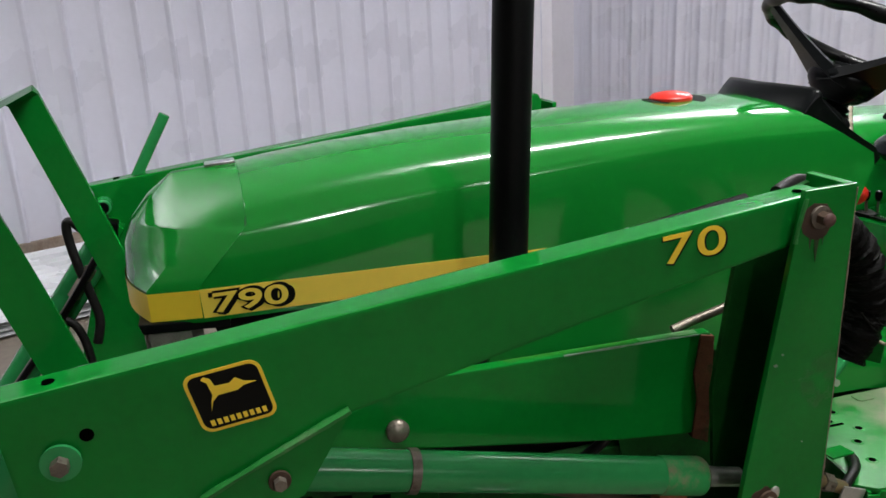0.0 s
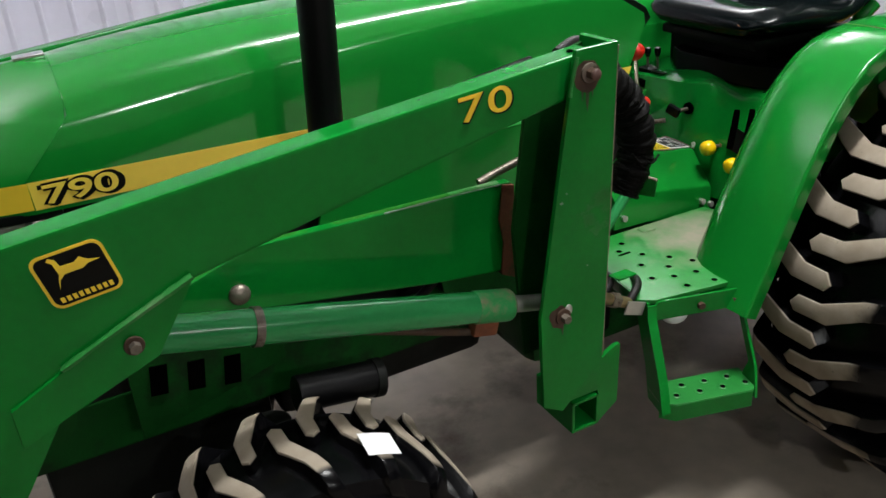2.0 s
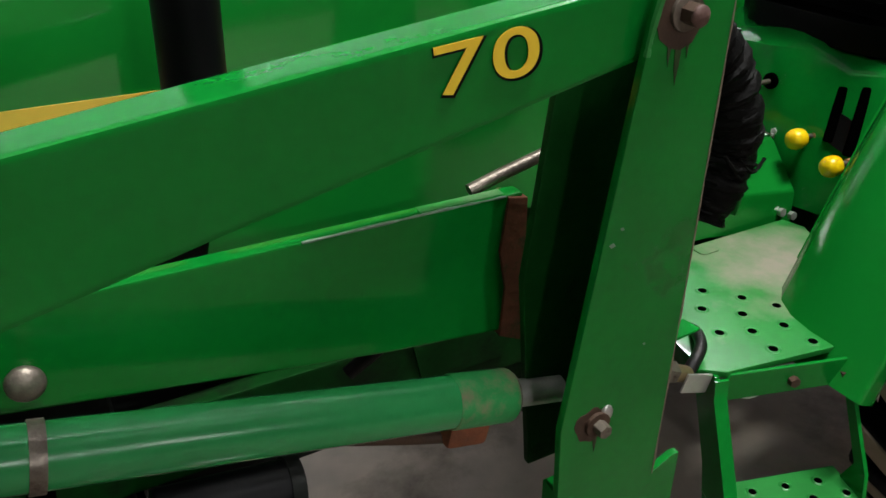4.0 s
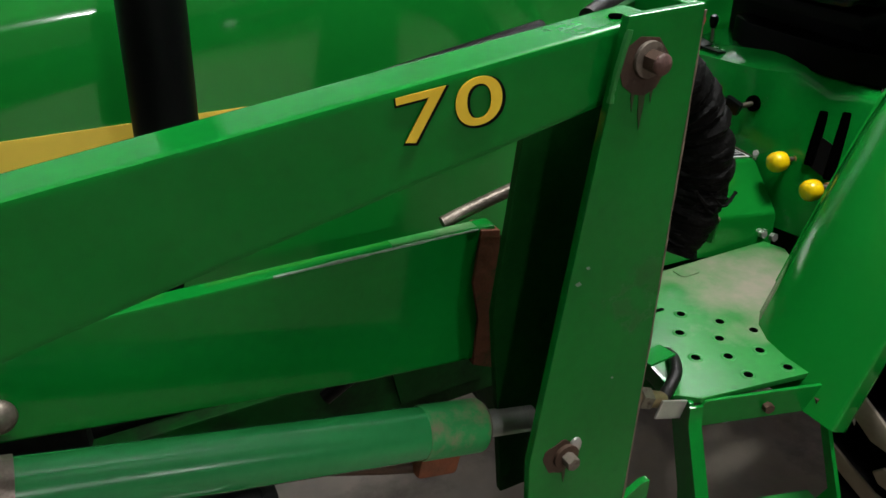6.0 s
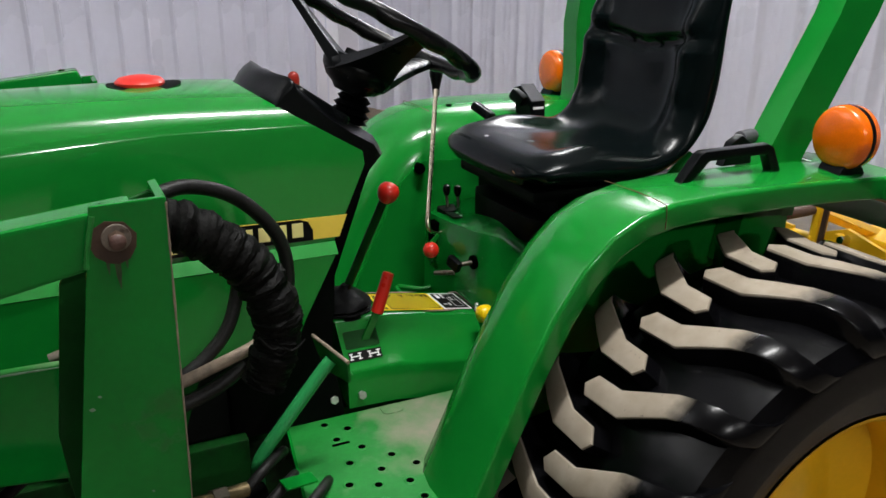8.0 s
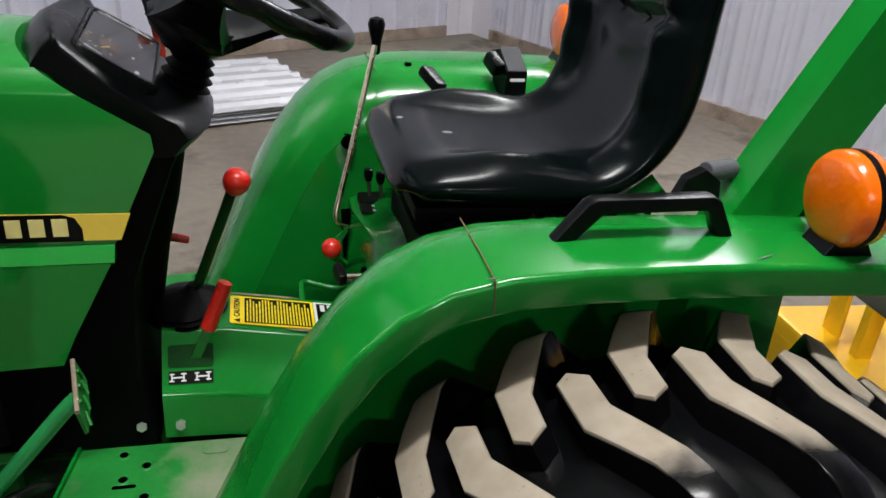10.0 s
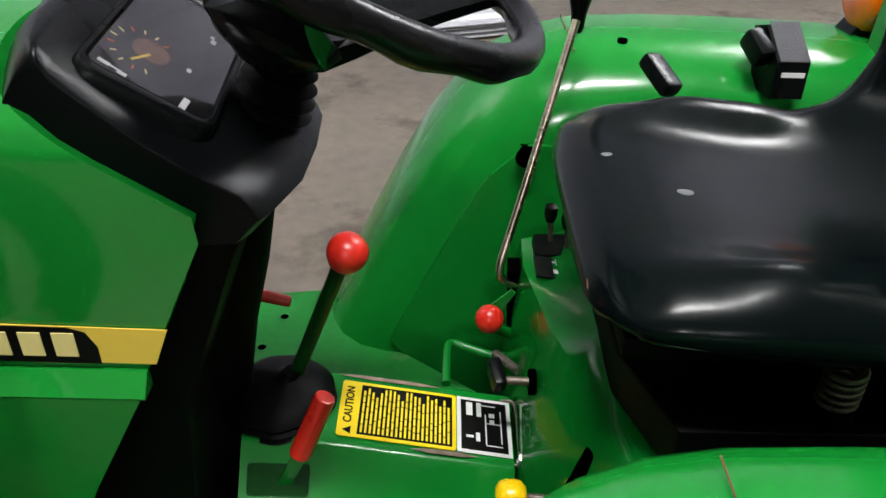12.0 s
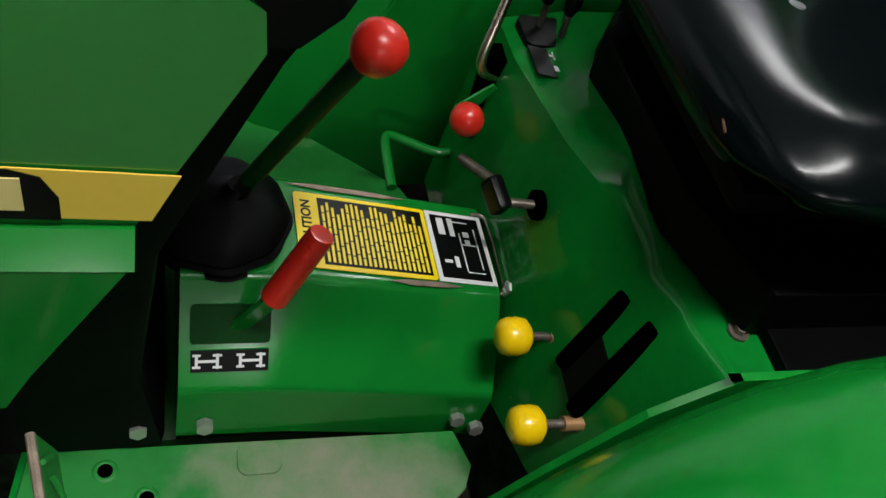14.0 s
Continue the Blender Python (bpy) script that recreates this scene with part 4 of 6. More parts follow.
for s in (-1, 1):
    br = part("bracket", prism([(-1.78, 0.77), (-1.52, 0.70), (-1.52, 0.67), (-1.78, 0.60)], 0.31 * s, 0.30 * s, 0.001), GREEN_DARK, loader, "dark green mounting bracket")
    for k in range(3):
        part("slot", box((0.028, 0.004, 0.055), (-1.735 + 0.06 * k, 0.311 * s, 0.705 - 0.012 * k), (0, 8, 0)), HOLE, br)
    st = part("steering_ram", rod((-1.52, 0.33 * s, 0.60), (-1.36, 0.33 * s, 0.575), 0.034, n=20, bevel=0.005), BLACK_PAINT, tractor)
    part("ram_ring", rod((-1.372, 0.33 * s, 0.577), (-1.355, 0.33 * s, 0.574), 0.037, n=20), ENGINE, st)
    part("knuckle", rod((-1.575, 0.35 * s, 0.22), (-1.575, 0.33 * s, 0.56), 0.05, 0.04, n=18), ENGINE, tractor)


# wheels
def dusty_lug(name, R, edge, side):
    """Rubber whose worn crown carries dried dust; the dust gives out unevenly towards the shoulder."""
    m = RUBBER.copy()
    m.name = name + "_lug"
    n, l = m.node_tree.nodes, m.node_tree.links
    b = n["Principled BSDF"]

    def math_node(kind, a, c):
        q = n.new("ShaderNodeMath")
        q.operation = kind
        for k, v in enumerate((a, c)):
            if v is None:
                continue
            if isinstance(v, (int, float)):
                q.inputs[k].default_value = v
            else:
                l.new(v, q.inputs[k])
        return q.outputs[0]

    def ramp(value, lo, hi):
        q = n.new("ShaderNodeMapRange")
        q.interpolation_type = "SMOOTHSTEP"
        q.inputs["From Min"].default_value, q.inputs["From Max"].default_value = lo, hi
        l.new(value, q.inputs["Value"])
        return q.outputs[0]

    co, sep = n.new("ShaderNodeTexCoord"), n.new("ShaderNodeSeparateXYZ")
    l.new(co.outputs["Object"], sep.inputs[0])
    noise, fine = n.new("ShaderNodeTexNoise"), n.new("ShaderNodeTexNoise")
    noise.inputs["Scale"].default_value, noise.inputs["Detail"].default_value = 22, 4
    fine.inputs["Scale"].default_value, fine.inputs["Detail"].default_value = 160, 5
    info = n.new("ShaderNodeObjectInfo")
    shift = n.new("ShaderNodeVectorMath")
    l.new(co.outputs["Object"], shift.inputs[0])
    l.new(info.outputs["Random"], shift.inputs[1])
    l.new(shift.outputs[0], noise.inputs["Vector"])
    l.new(shift.outputs[0], fine.inputs["Vector"])
    rad = math_node("SQRT", math_node("ADD", math_node("MULTIPLY", sep.outputs[0], sep.outputs[0]), math_node("MULTIPLY", sep.outputs[2], sep.outputs[2])), None)
    crown = ramp(rad, R - 0.006, R - 0.0028)
    out = math_node("MULTIPLY", sep.outputs[1], float(side))
    wavy = math_node("ADD", out, math_node("MULTIPLY", noise.outputs["Fac"], 0.05))
    inside = ramp(wavy, 0.004 - edge, 0.050 - edge)
    grit = ramp(fine.outputs["Fac"], 0.16, 0.34)
    fac = math_node("MULTIPLY", math_node("MULTIPLY", crown, inside), grit)
    base_link, rough_link = b.inputs["Base Color"].links[0].from_socket, b.inputs["Roughness"].links[0].from_socket
    tan = n.new("ShaderNodeValToRGB")
    tan.color_ramp.elements[0].position, tan.color_ramp.elements[1].position = 0.3, 0.75
    tan.color_ramp.elements[0].color, tan.color_ramp.elements[1].color = (0.27, 0.225, 0.17, 1), (0.37, 0.32, 0.255, 1)
    l.new(noise.outputs["Fac"], tan.inputs[0])
    mx, mr = n.new("ShaderNodeMix"), n.new("ShaderNodeMix")
    mx.data_type = "RGBA"
    l.new(fac, mx.inputs["Factor"])
    l.new(base_link, mx.inputs["A"])
    l.new(tan.outputs[0], mx.inputs["B"])
    l.new(mx.outputs["Result"], b.inputs["Base Color"])
    l.new(fac, mr.inputs["Factor"])
    l.new(rough_link, mr.inputs["A"])
    mr.inputs["B"].default_value = 0.8
    l.new(mr.outputs["Result"], b.inputs["Roughness"])
    return m


def wheel_set(at, R, W, rim_r, count, side, lug_h, tread_w, name):
    x, y, z = at

    def carcass(w):
        u = abs(w) / (W / 2)
        return R - lug_h - 0.018 * u ** 2.5 * (R / 0.49)

    half = []
    for w in np.linspace(0, W / 2 * 0.93, 8):
        half.append((carcass(w), w))
    half += [(R - 0.085 * R / 0.49, W / 2), (R - 0.096 * R / 0.49, W / 2 + 0.004), (R - 0.103 * R / 0.49, W / 2 + 0.002), (R - 0.13 * R / 0.49, W / 2 + 0.005), (R - 0.150 * R / 0.49, W / 2 + 0.003), (R - 0.153 * R / 0.49, W / 2 - 0.002), ((R + rim_r) / 2 - 0.035, W / 2 - 0.006), (rim_r + 0.025, W / 2 - 0.02), (rim_r, W / 2 - 0.03), (rim_r - 0.004, W / 2 - 0.05)]
    prof = [(r, -w) for r, w in half[::-1]] + half[1:]
    tyre = part(name, lathe(prof, 72), RUBBER, tractor, "black rubber tyre with dusty chevron lugs")
    tyre.location = at
    d = 0.02
    rim = part("rim", lathe([(rim_r + 0.012, -W / 2 + 0.022), (rim_r + 0.002, -W / 2 + 0.026), (rim_r - 0.012, -W / 2 + 0.045), (rim_r - 0.02, -0.02), (rim_r * 0.62, 0.0), (rim_r * 0.45, -0.01), (rim_r * 0.3, -0.03), (0.0, -0.03)] if side > 0 else [(0.0, 0.03), (rim_r * 0.3, 0.03), (rim_r * 0.45, 0.01), (rim_r * 0.62, 0.0), (rim_r - 0.02, 0.02), (rim_r - 0.012, W / 2 - 0.045), (rim_r + 0.002, W / 2 - 0.026), (rim_r + 0.012, W / 2 - 0.022)], 56), YELLOW, tyre, "yellow steel rim")
    # one lug of each row; the rest share its mesh
    k49 = R / 0.49
    lug_mat = dusty_lug(name, R, (0.093 if R > 0.4 else 0.150) * k49, side)
    # lower edge (w, s), upper edge (w, s), depth below the crown
    stations = [((-0.027, 0.000), (-0.024, 0.039), 0.0), ((0.054, 0.002), (0.031, 0.041), 0.0), ((0.090, 0.024), (0.075, 0.063), 0.0), ((0.128, 0.046), (0.118, 0.085), 0.001), ((0.162, 0.057), (0.154, 0.097), 0.004), ((0.184, 0.063), (0.180, 0.104), 0.010), ((0.204, 0.070), (0.201, 0.110), 0.026), ((0.216, 0.081), (0.215, 0.124), 0.050), ((0.217, 0.096), (0.217, 0.147), 0.078), ((0.214, 0.106), (0.214, 0.172), 0.092)]
    for row in (-1, 1):
        near = row == side
        bm = bmesh.new()

        def spot_at(w, s, r):
            w = w * k49
            if not near and w > 0.12 * k49:
                w = 0.12 * k49 + 0.25 * (w - 0.12 * k49)
            y_in = 0.040 * k49 + (-w if near else w)
            a = math.pi - s * k49 / R
            return bm.verts.new((r * math.cos(a), side * y_in, r * math.sin(a)))

        top, low = [], []
        for i, (lo_p, hi_p, drop) in enumerate(stations):
            rt = R - drop * k49
            wall_side = max(0.0, (i - 5) / 4)
            deep = lug_h + 0.012
            for (w, s), q in ((lo_p, -1), (hi_p, 1)):
                top.append(spot_at(w, s, rt))
                low.append(spot_at(w - 0.035 * wall_side - (0.006 if i == 0 else 0), s + q * 0.006, rt - deep * (1 - wall_side)))
        tip_t, tip_l = spot_at(-0.040, 0.0165, R), spot_at(-0.050, 0.0165, R - lug_h - 0.012)
        crown = [bm.faces.new((top[0], top[1], tip_t))]
        bm.faces.new((top[0], low[0], tip_l, tip_t))
        bm.faces.new((top[1], tip_t, tip_l, low[1]))
        for i in range(len(stations) - 1):
            j = 2 * i
            crown.append(bm.faces.new((top[j], top[j + 1], top[j + 3], top[j + 2])))
            bm.faces.new((top[j], low[j], low[j + 2], top[j + 2]))
            bm.faces.new((top[j + 1], low[j + 1], low[j + 3], top[j + 3]))
        bm.faces.new((top[-2], top[-1], low[-1], low[-2]))
        bmesh.ops.recalc_face_normals(bm, faces=bm.faces)
        edges = [e for f in crown for e in f.edges if len(e.link_faces) == 2 and not all(g in crown for g in e.link_faces)]
        bmesh.ops.bevel(bm, geom=list(set(edges)), offset=0.0035 * k49, segments=2, profile=0.5, affect="EDGES")
        first = part("lug", bm, lug_mat, tyre, smooth=38)
        step = 2 * math.pi / count
        base = 0.076 if near else 0.076 + step / 2
        first.rotation_euler = (0, base, 0)
        for k in range(1, count):
            o = new("lug", first.data)
            o.parent = tyre
            o.rotation_euler = (0, base + k * step, 0)
    return tyre


for side in (1, -1):
    wheel_set((0.01, -0.605 * side, 0.487), 0.49, 0.34, 0.255, 22, side, 0.040, 0.3, "rear_tyre")
for side in (1, -1):
    wheel_set((-1.575, -0.485 * side, 0.312), 0.315, 0.215, 0.175, 18, side, 0.024, 0.18, "front_tyre")


# fenders
LINE = [(-0.612, 0.545), (-0.575, 0.625), (-0.525, 0.735), (-0.478, 0.835), (-0.432, 0.920), (-0.385, 0.985), (-0.335, 1.032), (-0.280, 1.060), (-0.215, 1.074), (-0.12, 1.078), (0.0, 1.077), (0.12, 1.073), (0.24, 1.066), (0.325, 1.060)]


def fender(side):
    rings = []
    for i, (x, z) in enumerate(LINE):
        a, b = LINE[max(0, i - 1)], LINE[min(len(LINE) - 1, i + 1)]
        t = Vector((b[0] - a[0], 0, b[1] - a[1])).normalized()
        n = Vector((-t.z, 0, t.x))
        low = max(0.0, min(1.0, (0.95 - z) / 0.4))
        outer = -0.522 - 0.006 * low
        sec = [(outer + 0.004, 0.043), (outer + 0.001, 0.038), (outer, 0.009), (outer + 0.002, 0.004), (outer + 0.007, 0.001), (-0.46, -0.003), (-0.415, -0.003), (-0.372, 0.004), (-0.335, 0.022), (-0.308, 0.050), (-0.293, 0.09), (-0.288, 0.14)]
        back = [(y + (0.004 if k < 3 else 0.0), d + (0.0 if k < 3 else 0.005)) if k < 8 else (y - 0.004, d + 0.002) for k, (y, d) in enumerate(sec)][::-1]
        rings.append([Vector((x, side * y, z)) - n * d for y, d in sec + back])
    f = part("fender", loft(rings), GREEN, tractor, "glossy green rear fender")
    inner = [(x + (0.09 if z < 1.0 else 0.03), min(z, 0.965)) for x, z in LINE[1:8]] + [(0.30, 0.955), (0.30, 0.60), (-0.40, 0.50)]
    wall = prism(inner, side * -0.292, side * -0.286)
    part("inner_wall", wall, GREEN, f, smooth=0)
    part("end_plate", prism([(0.318, 1.058), (0.334, 1.054), (0.352, 0.95), (0.335, 0.945), (0.300, 1.0), (0.27, 1.02), (0.27, 1.055)], side * -0.548, side * -0.30, 0.004), GREEN, f)
    part("end_rubber", prism([(0.334, 1.055), (0.343, 1.053), (0.361, 0.952), (0.352, 0.948)], side * -0.550, side * -0.30, 0.002), BLACK, f)
    # filler line across the fender
    part("filler_line", tube([(-0.235, side * -0.36, 1.0720), (-0.2365, side * -0.45, 1.0752), (-0.236, side * -0.512, 1.0735), (-0.235, side * -0.5222, 1.066), (-0.234, side * -0.5222, 1.032)], 0.0009, 6, 6, wave=0.5), FILLER, f, "brown body filler line")
    if side > 0:
        grip = prism([(-0.152, 1.076), (-0.112, 1.125), (-0.101, 1.130), (0.042, 1.130), (0.055, 1.124), (0.080, 1.076), (0.056, 1.076), (0.040, 1.111), (-0.091, 1.111), (-0.124, 1.076)], -0.454, -0.431, 0.006)
        part("grab_handle", grip, BLACK, tractor, "black plastic grab handle")
    lamp = part("marker_lamp", rod((0.199, side * -0.474, 1.132), (0.211, side * -0.474, 1.132), 0.0585, n=36, bevel=0.004), BLACK_PAINT, tractor, "round amber marker lamp on a black foot")
    for s, x in ((-1, 0.200), (1, 0.210)):
        part("lens", lathe([(0.0, s * 0.027), (0.024, s * 0.026), (0.044, s * 0.023), (0.053, s * 0.018), (0.0575, s * 0.011), (0.0585, 0.0)], 36, "x", (x, side * -0.474, 1.132)), AMBER, lamp, "orange lens")
    part("lamp_foot", prism([(0.185, 1.09), (0.225, 1.09), (0.24, 1.066), (0.17, 1.068)], side * -0.50, side * -0.45, 0.003), BLACK, lamp)
    return f


left_fender, right_fender = fender(1), fender(-1)
part("hole", rod((-0.165, 0.392, 1.070), (-0.165, 0.392, 1.0795), 0.007, n=14), HOLE, right_fender)
part("hole", rod((-0.300, 0.270, 0.954), (-0.290, 0.300, 0.950), 0.013, n=18), HOLE, right_fender)
# worn marks on the left fender
for x, y, l, a in ((-0.125, -0.495, 0.06, 62), (-0.237, -0.5195, 0.016, 10), (0.09, -0.505, 0.03, 20)):
    plate_on(Matrix.Translation((x, y, 1.0755 if y > -0.51 else 1.0735)) @ Matrix.Rotation(radians(a), 4, "Z"), [(-l / 2, 0), (0, -0.0013), (l / 2, 0), (0, 0.0013)], 0.0006, SCUFF, left_fender, "scratch")

# platforms and step
def platform(side):
    pts = [(-0.760, -0.135), (-0.352, -0.140), (-0.340, -0.180), (-0.352, -0.205), (-0.545, -0.352), (-0.568, -0.462), (-0.770, -0.430), (-0.800, -0.405)]
    bm = slab([(x, side * y) for x, y in pts], 0.584, 0.594, 0.002)
    p = part("platform", bm, PLATFORM, tractor, "worn green foot platform with drain holes")
    holes = [(-0.693, -0.158), (-0.657, -0.187), (-0.688, -0.215), (-0.654, -0.256), (-0.691, -0.295), (-0.614, -0.301), (-0.647, -0.335), (-0.668, -0.375), (-0.584, -0.343), (-0.615, -0.386), (-0.610, -0.435), (-0.713, -0.355), (-0.674, -0.421)]
    for x, y in holes if side > 0 else holes[1::3]:
        part("hole_rim", lathe([(0.0066, 0.0006), (0.0078, 0.0013), (0.0098, 0.0010), (0.0115, 0.0)], 16, "z", (x, side * y, 0.594)), PLATFORM, p)
        part("hole", rod((x, side * y, 0.590), (x, side * y, 0.5948), 0.0068, n=14), HOLE, p)
    part("slot", slab([(x - 0.685, side * (y - 0.231)) for x, y in rounded(0.034, 0.007, 0.003)], 0.590, 0.5948), HOLE, p)
    part("edge", slab([(x, side * y) for x, y in ((-0.762, -0.135), (-0.757, -0.135), (-0.797, -0.405), (-0.802, -0.405))], 0.575, 0.602), GREEN_WORN, p)
    part("boss", slab([(x - 0.555, side * (y - 0.157)) for x, y in rounded(0.042, 0.032, 0.01)], 0.592, 0.5962, 0.0015), PLATFORM, p)
    return p


platform(1)
platform(-1)


def step(side):
    M = Matrix.Translation((-0.682, side * -0.452, 0)) @ Matrix.Rotation(radians(-16 * side), 4, "Z")

    def local(bm):
        if side < 0:
            bmesh.ops.scale(bm, vec=(1, -1, 1), verts=bm.verts)
        bm.transform(M)
        return bm

    s = part("step_flange", local(prism([(-0.085, 0.590), (0.110, 0.590), (0.110, 0.545), (-0.085, 0.545), (-0.105, 0.560)], -0.006, 0.0, 0.002)), GREEN_WORN, tractor, "green step hanger")
    for u in (0.012, 0.092):
        part("bolt_head", local(rod((u, -0.006, 0.566), (u, -0.015, 0.566), 0.008, n=6)), RUST, s)
    part("strap", local(loft([[(-0.108 + a, b, z) for a, b in ((0, yo), (0.006, yo), (0.006, yi), (0, yi))] for z, yo, yi in ((0.588, -0.004, 0.06), (0.555, -0.010, 0.05), (0.44, -0.075, -0.01), (0.370, -0.10, -0.03))])), GREEN_WORN, s)
    part("strap", local(loft([[(0.104 + a, b, z) for a, b in ((0, yo), (0.006, yo), (0.006, yi), (0, yi))] for z, yo, yi in ((0.588, -0.004, 0.02), (0.555, -0.010, 0.01), (0.44, -0.085, -0.06), (0.370, -0.10, -0.03))])), GREEN_WORN, s)
    part("strap_face", local(loft([[(a, b, z) for a, b in ((-0.110, yo), (-0.090, yo), (-0.090, yo + 0.005), (-0.110, yo + 0.005))] for z, yo in ((0.585, -0.0105), (0.555, -0.014), (0.44, -0.079), (0.376, -0.102))])), GREEN_WORN, s)
    tread = part("tread", local(slab([(-0.108, -0.02), (0.108, -0.02), (0.110, -0.085), (0.095, -0.103), (-0.080, -0.103), (-0.108, -0.085)], 0.390, 0.397, 0.002)), GREEN_DUSTY, s, "worn step tread with holes")
    part("tread_lip", local(loft([[(-0.108, -0.083, z), (-0.080, -0.104, z), (0.095, -0.104, z), (0.110, -0.084, z), (0.110, -0.078, z), (0.094, -0.098, z), (-0.078, -0.098, z), (-0.104, -0.078, z)] for z in (0.355, 0.393)])), GREEN_WORN, s)
    for k in range(8):
        u, v = -0.092 + 0.0265 * k, -0.044 - 0.030 * (k % 2)
        part("hole_rim", local(lathe([(0.0058, 0.0006), (0.007, 0.0014), (0.0088, 0.0010), (0.010, 0.0)], 14, "z", (u, v, 0.397))), GREEN_DUSTY, tread)
        part("hole", local(rod((u, v, 0.394), (u, v, 0.3976), 0.006, n=12)), HOLE, tread)
    return s


step(1)
part("white_jug", ball((-0.669, -0.385, 0.505), 0.026, (1.2, 1, 0.8)), DECAL_WHITE, tractor, "white plastic bottle")

# tunnel between the platforms
def tunnel_ring(x, drop):
    return [(x, y, z - drop) for y, z in ((-0.130, 0.60), (-0.127, 0.672), (-0.122, 0.680), (-0.058, 0.752), (-0.048, 0.757), (0.060, 0.757), (0.072, 0.748), (0.085, 0.60))]


tunnel = part("tunnel", bevelled(loft([tunnel_ring(-0.632, 0.0), tunnel_ring(-0.53, 0.004), tunnel_ring(-0.42, 0.022), tunnel_ring(-0.318, 0.038)]), 0.003, 2, 25), GREEN, tractor, "green gearbox tunnel cover")
TOP = Matrix.Translation((-0.424, 0.002, 0.7375)) @ Matrix.Rotation(radians(9.3), 4, "Y")
cau = plate_on(TOP @ Matrix.Translation((-0.033, 0, 0)), rounded(0.142, 0.092, 0.004), 0.0009, DECAL_BRIGHT, tunnel, "caution_label", "yellow caution label with black text panel")
plate_on(TOP @ Matrix.Translation((-0.0235, 0, 0.0009)), quad(0.113, 0.082), 0.0004, DECAL_BLACK, cau, "text_field")
random.seed(4)
for k in range(21):
    v, y = -0.0755 + 0.0052 * k, -0.038
    end = -0.038 + random.choice((0.060, 0.070, 0.075, 0.076, 0.074))
    while y < end - 0.006:
        n = min(random.uniform(0.008, 0.022), end - y)
        plate_on(TOP @ Matrix.Translation((v, y + n / 2, 0.0013)), quad(0.0026, n), 0.0003, DECAL_BRIGHT, cau, "text_bar")
        y += n + 0.0016
words("CAUTION", 0.0135, TOP @ Matrix.Translation((-0.0925, 0.006, 0.0010)) @ Matrix.Rotation(radians(90), 4, "Z"), DECAL_BLACK, cau, "word", 0.0005)
plate_on(TOP @ Matrix.Translation((-0.0925, -0.036, 0.0009)), [(0.005, -0.006), (0.005, 0.006), (-0.005, 0.0)], 0.0004, DECAL_BLACK, cau, "triangle")
sym = plate_on(TOP @ Matrix.Translation((0.0725, 0, 0)), quad(0.067, 0.092), 0.0009, DECAL_WHITE, tunnel, "shift_label", "white and black shift pattern label")
plate_on(TOP @ Matrix.Translation((0.0725, 0, 0.0009)), quad(0.057, 0.082), 0.0004, DECAL_BLACK, sym, "text_field")
for u, v, w, h in ((-0.018, 0.026, 0.008, 0.022), (-0.006, 0.026, 0.006, 0.024), (-0.008, -0.02, 0.005, 0.014), (-0.018, -0.02, 0.009, 0.004), (0.006, 0.034, 0.018, 0.0015), (0.012, 0.004, 0.02, 0.0015), (0.002, -0.006, 0.0015, 0.05), (0.021, 0.0, 0.0015, 0.054), (0.010, 0.018, 0.007, 0.007), (0.010, 0.008, 0.006, 0.006), (0.012, -0.032, 0.020, 0.0015)):
    plate_on(TOP @ Matrix.Translation((0.0725 + u, v, 0.0013)), quad(w, h), 0.0003, DECAL_WHITE, sym, "sign")
# worn bare edges by the label
for x, y, l in ((-0.40, -0.0515, 0.08), (-0.47, 0.056, 0.13)):
    plate_on(TOP @ Matrix.Translation((x + 0.424, y, 0.0)), [(-l / 2, 0), (-l * 0.2, -0.003), (l * 0.3, -0.002), (l / 2, 0.001), (l * 0.2, 0.004), (-l * 0.3, 0.003)], 0.0005, WORN, tunnel, "bare_patch")
part("wire_clip", tube([(-0.330, 0.050, 0.7235), (-0.313, 0.046, 0.7215), (-0.311, 0.0, 0.7205), (-0.312, -0.045, 0.7195), (-0.318, -0.052, 0.7185)], 0.0022, 8, 5), STEEL_WORN, tunnel, "bent wire clip")
part("clip_bolt", rod((-0.312, -0.050, 0.716), (-0.312, -0.050, 0.724), 0.005, n=6, bevel=0.001), STEEL, tunnel)
# shoulder panel with the drive lever
SHO = Matrix.Translation((-0.588, -0.0895, 0.7165)) @ Matrix.Rotation(radians(48.5), 4, "X")
# dark green plate; the shade inside the slot is put into its colour
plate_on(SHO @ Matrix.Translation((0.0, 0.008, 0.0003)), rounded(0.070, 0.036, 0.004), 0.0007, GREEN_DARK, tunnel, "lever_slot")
drv = plate_on(SHO @ Matrix.Translation((0.0, -0.026, 0.0003)), quad(0.068, 0.020), 0.0008, DECAL_BLACK, tunnel, "drive_label", "black label with white drive signs")
for u0 in (-0.02, 0.018):
    for u, v, w, h in ((-0.009, 0, 0.0025, 0.013), (0.009, 0, 0.0025, 0.014), (0, 0, 0.018, 0.0025), (-0.009, 0.0055, 0.007, 0.0022), (-0.009, -0.0055, 0.007, 0.0022), (0.009, 0.0055, 0.008, 0.0022), (0.009, -0.0055, 0.008, 0.0022)):
        plate_on(SHO @ Matrix.Translation((u0 + u, -0.026 + v, 0.0011)), quad(w, h), 0.0003, DECAL_WHITE, drv, "sign")
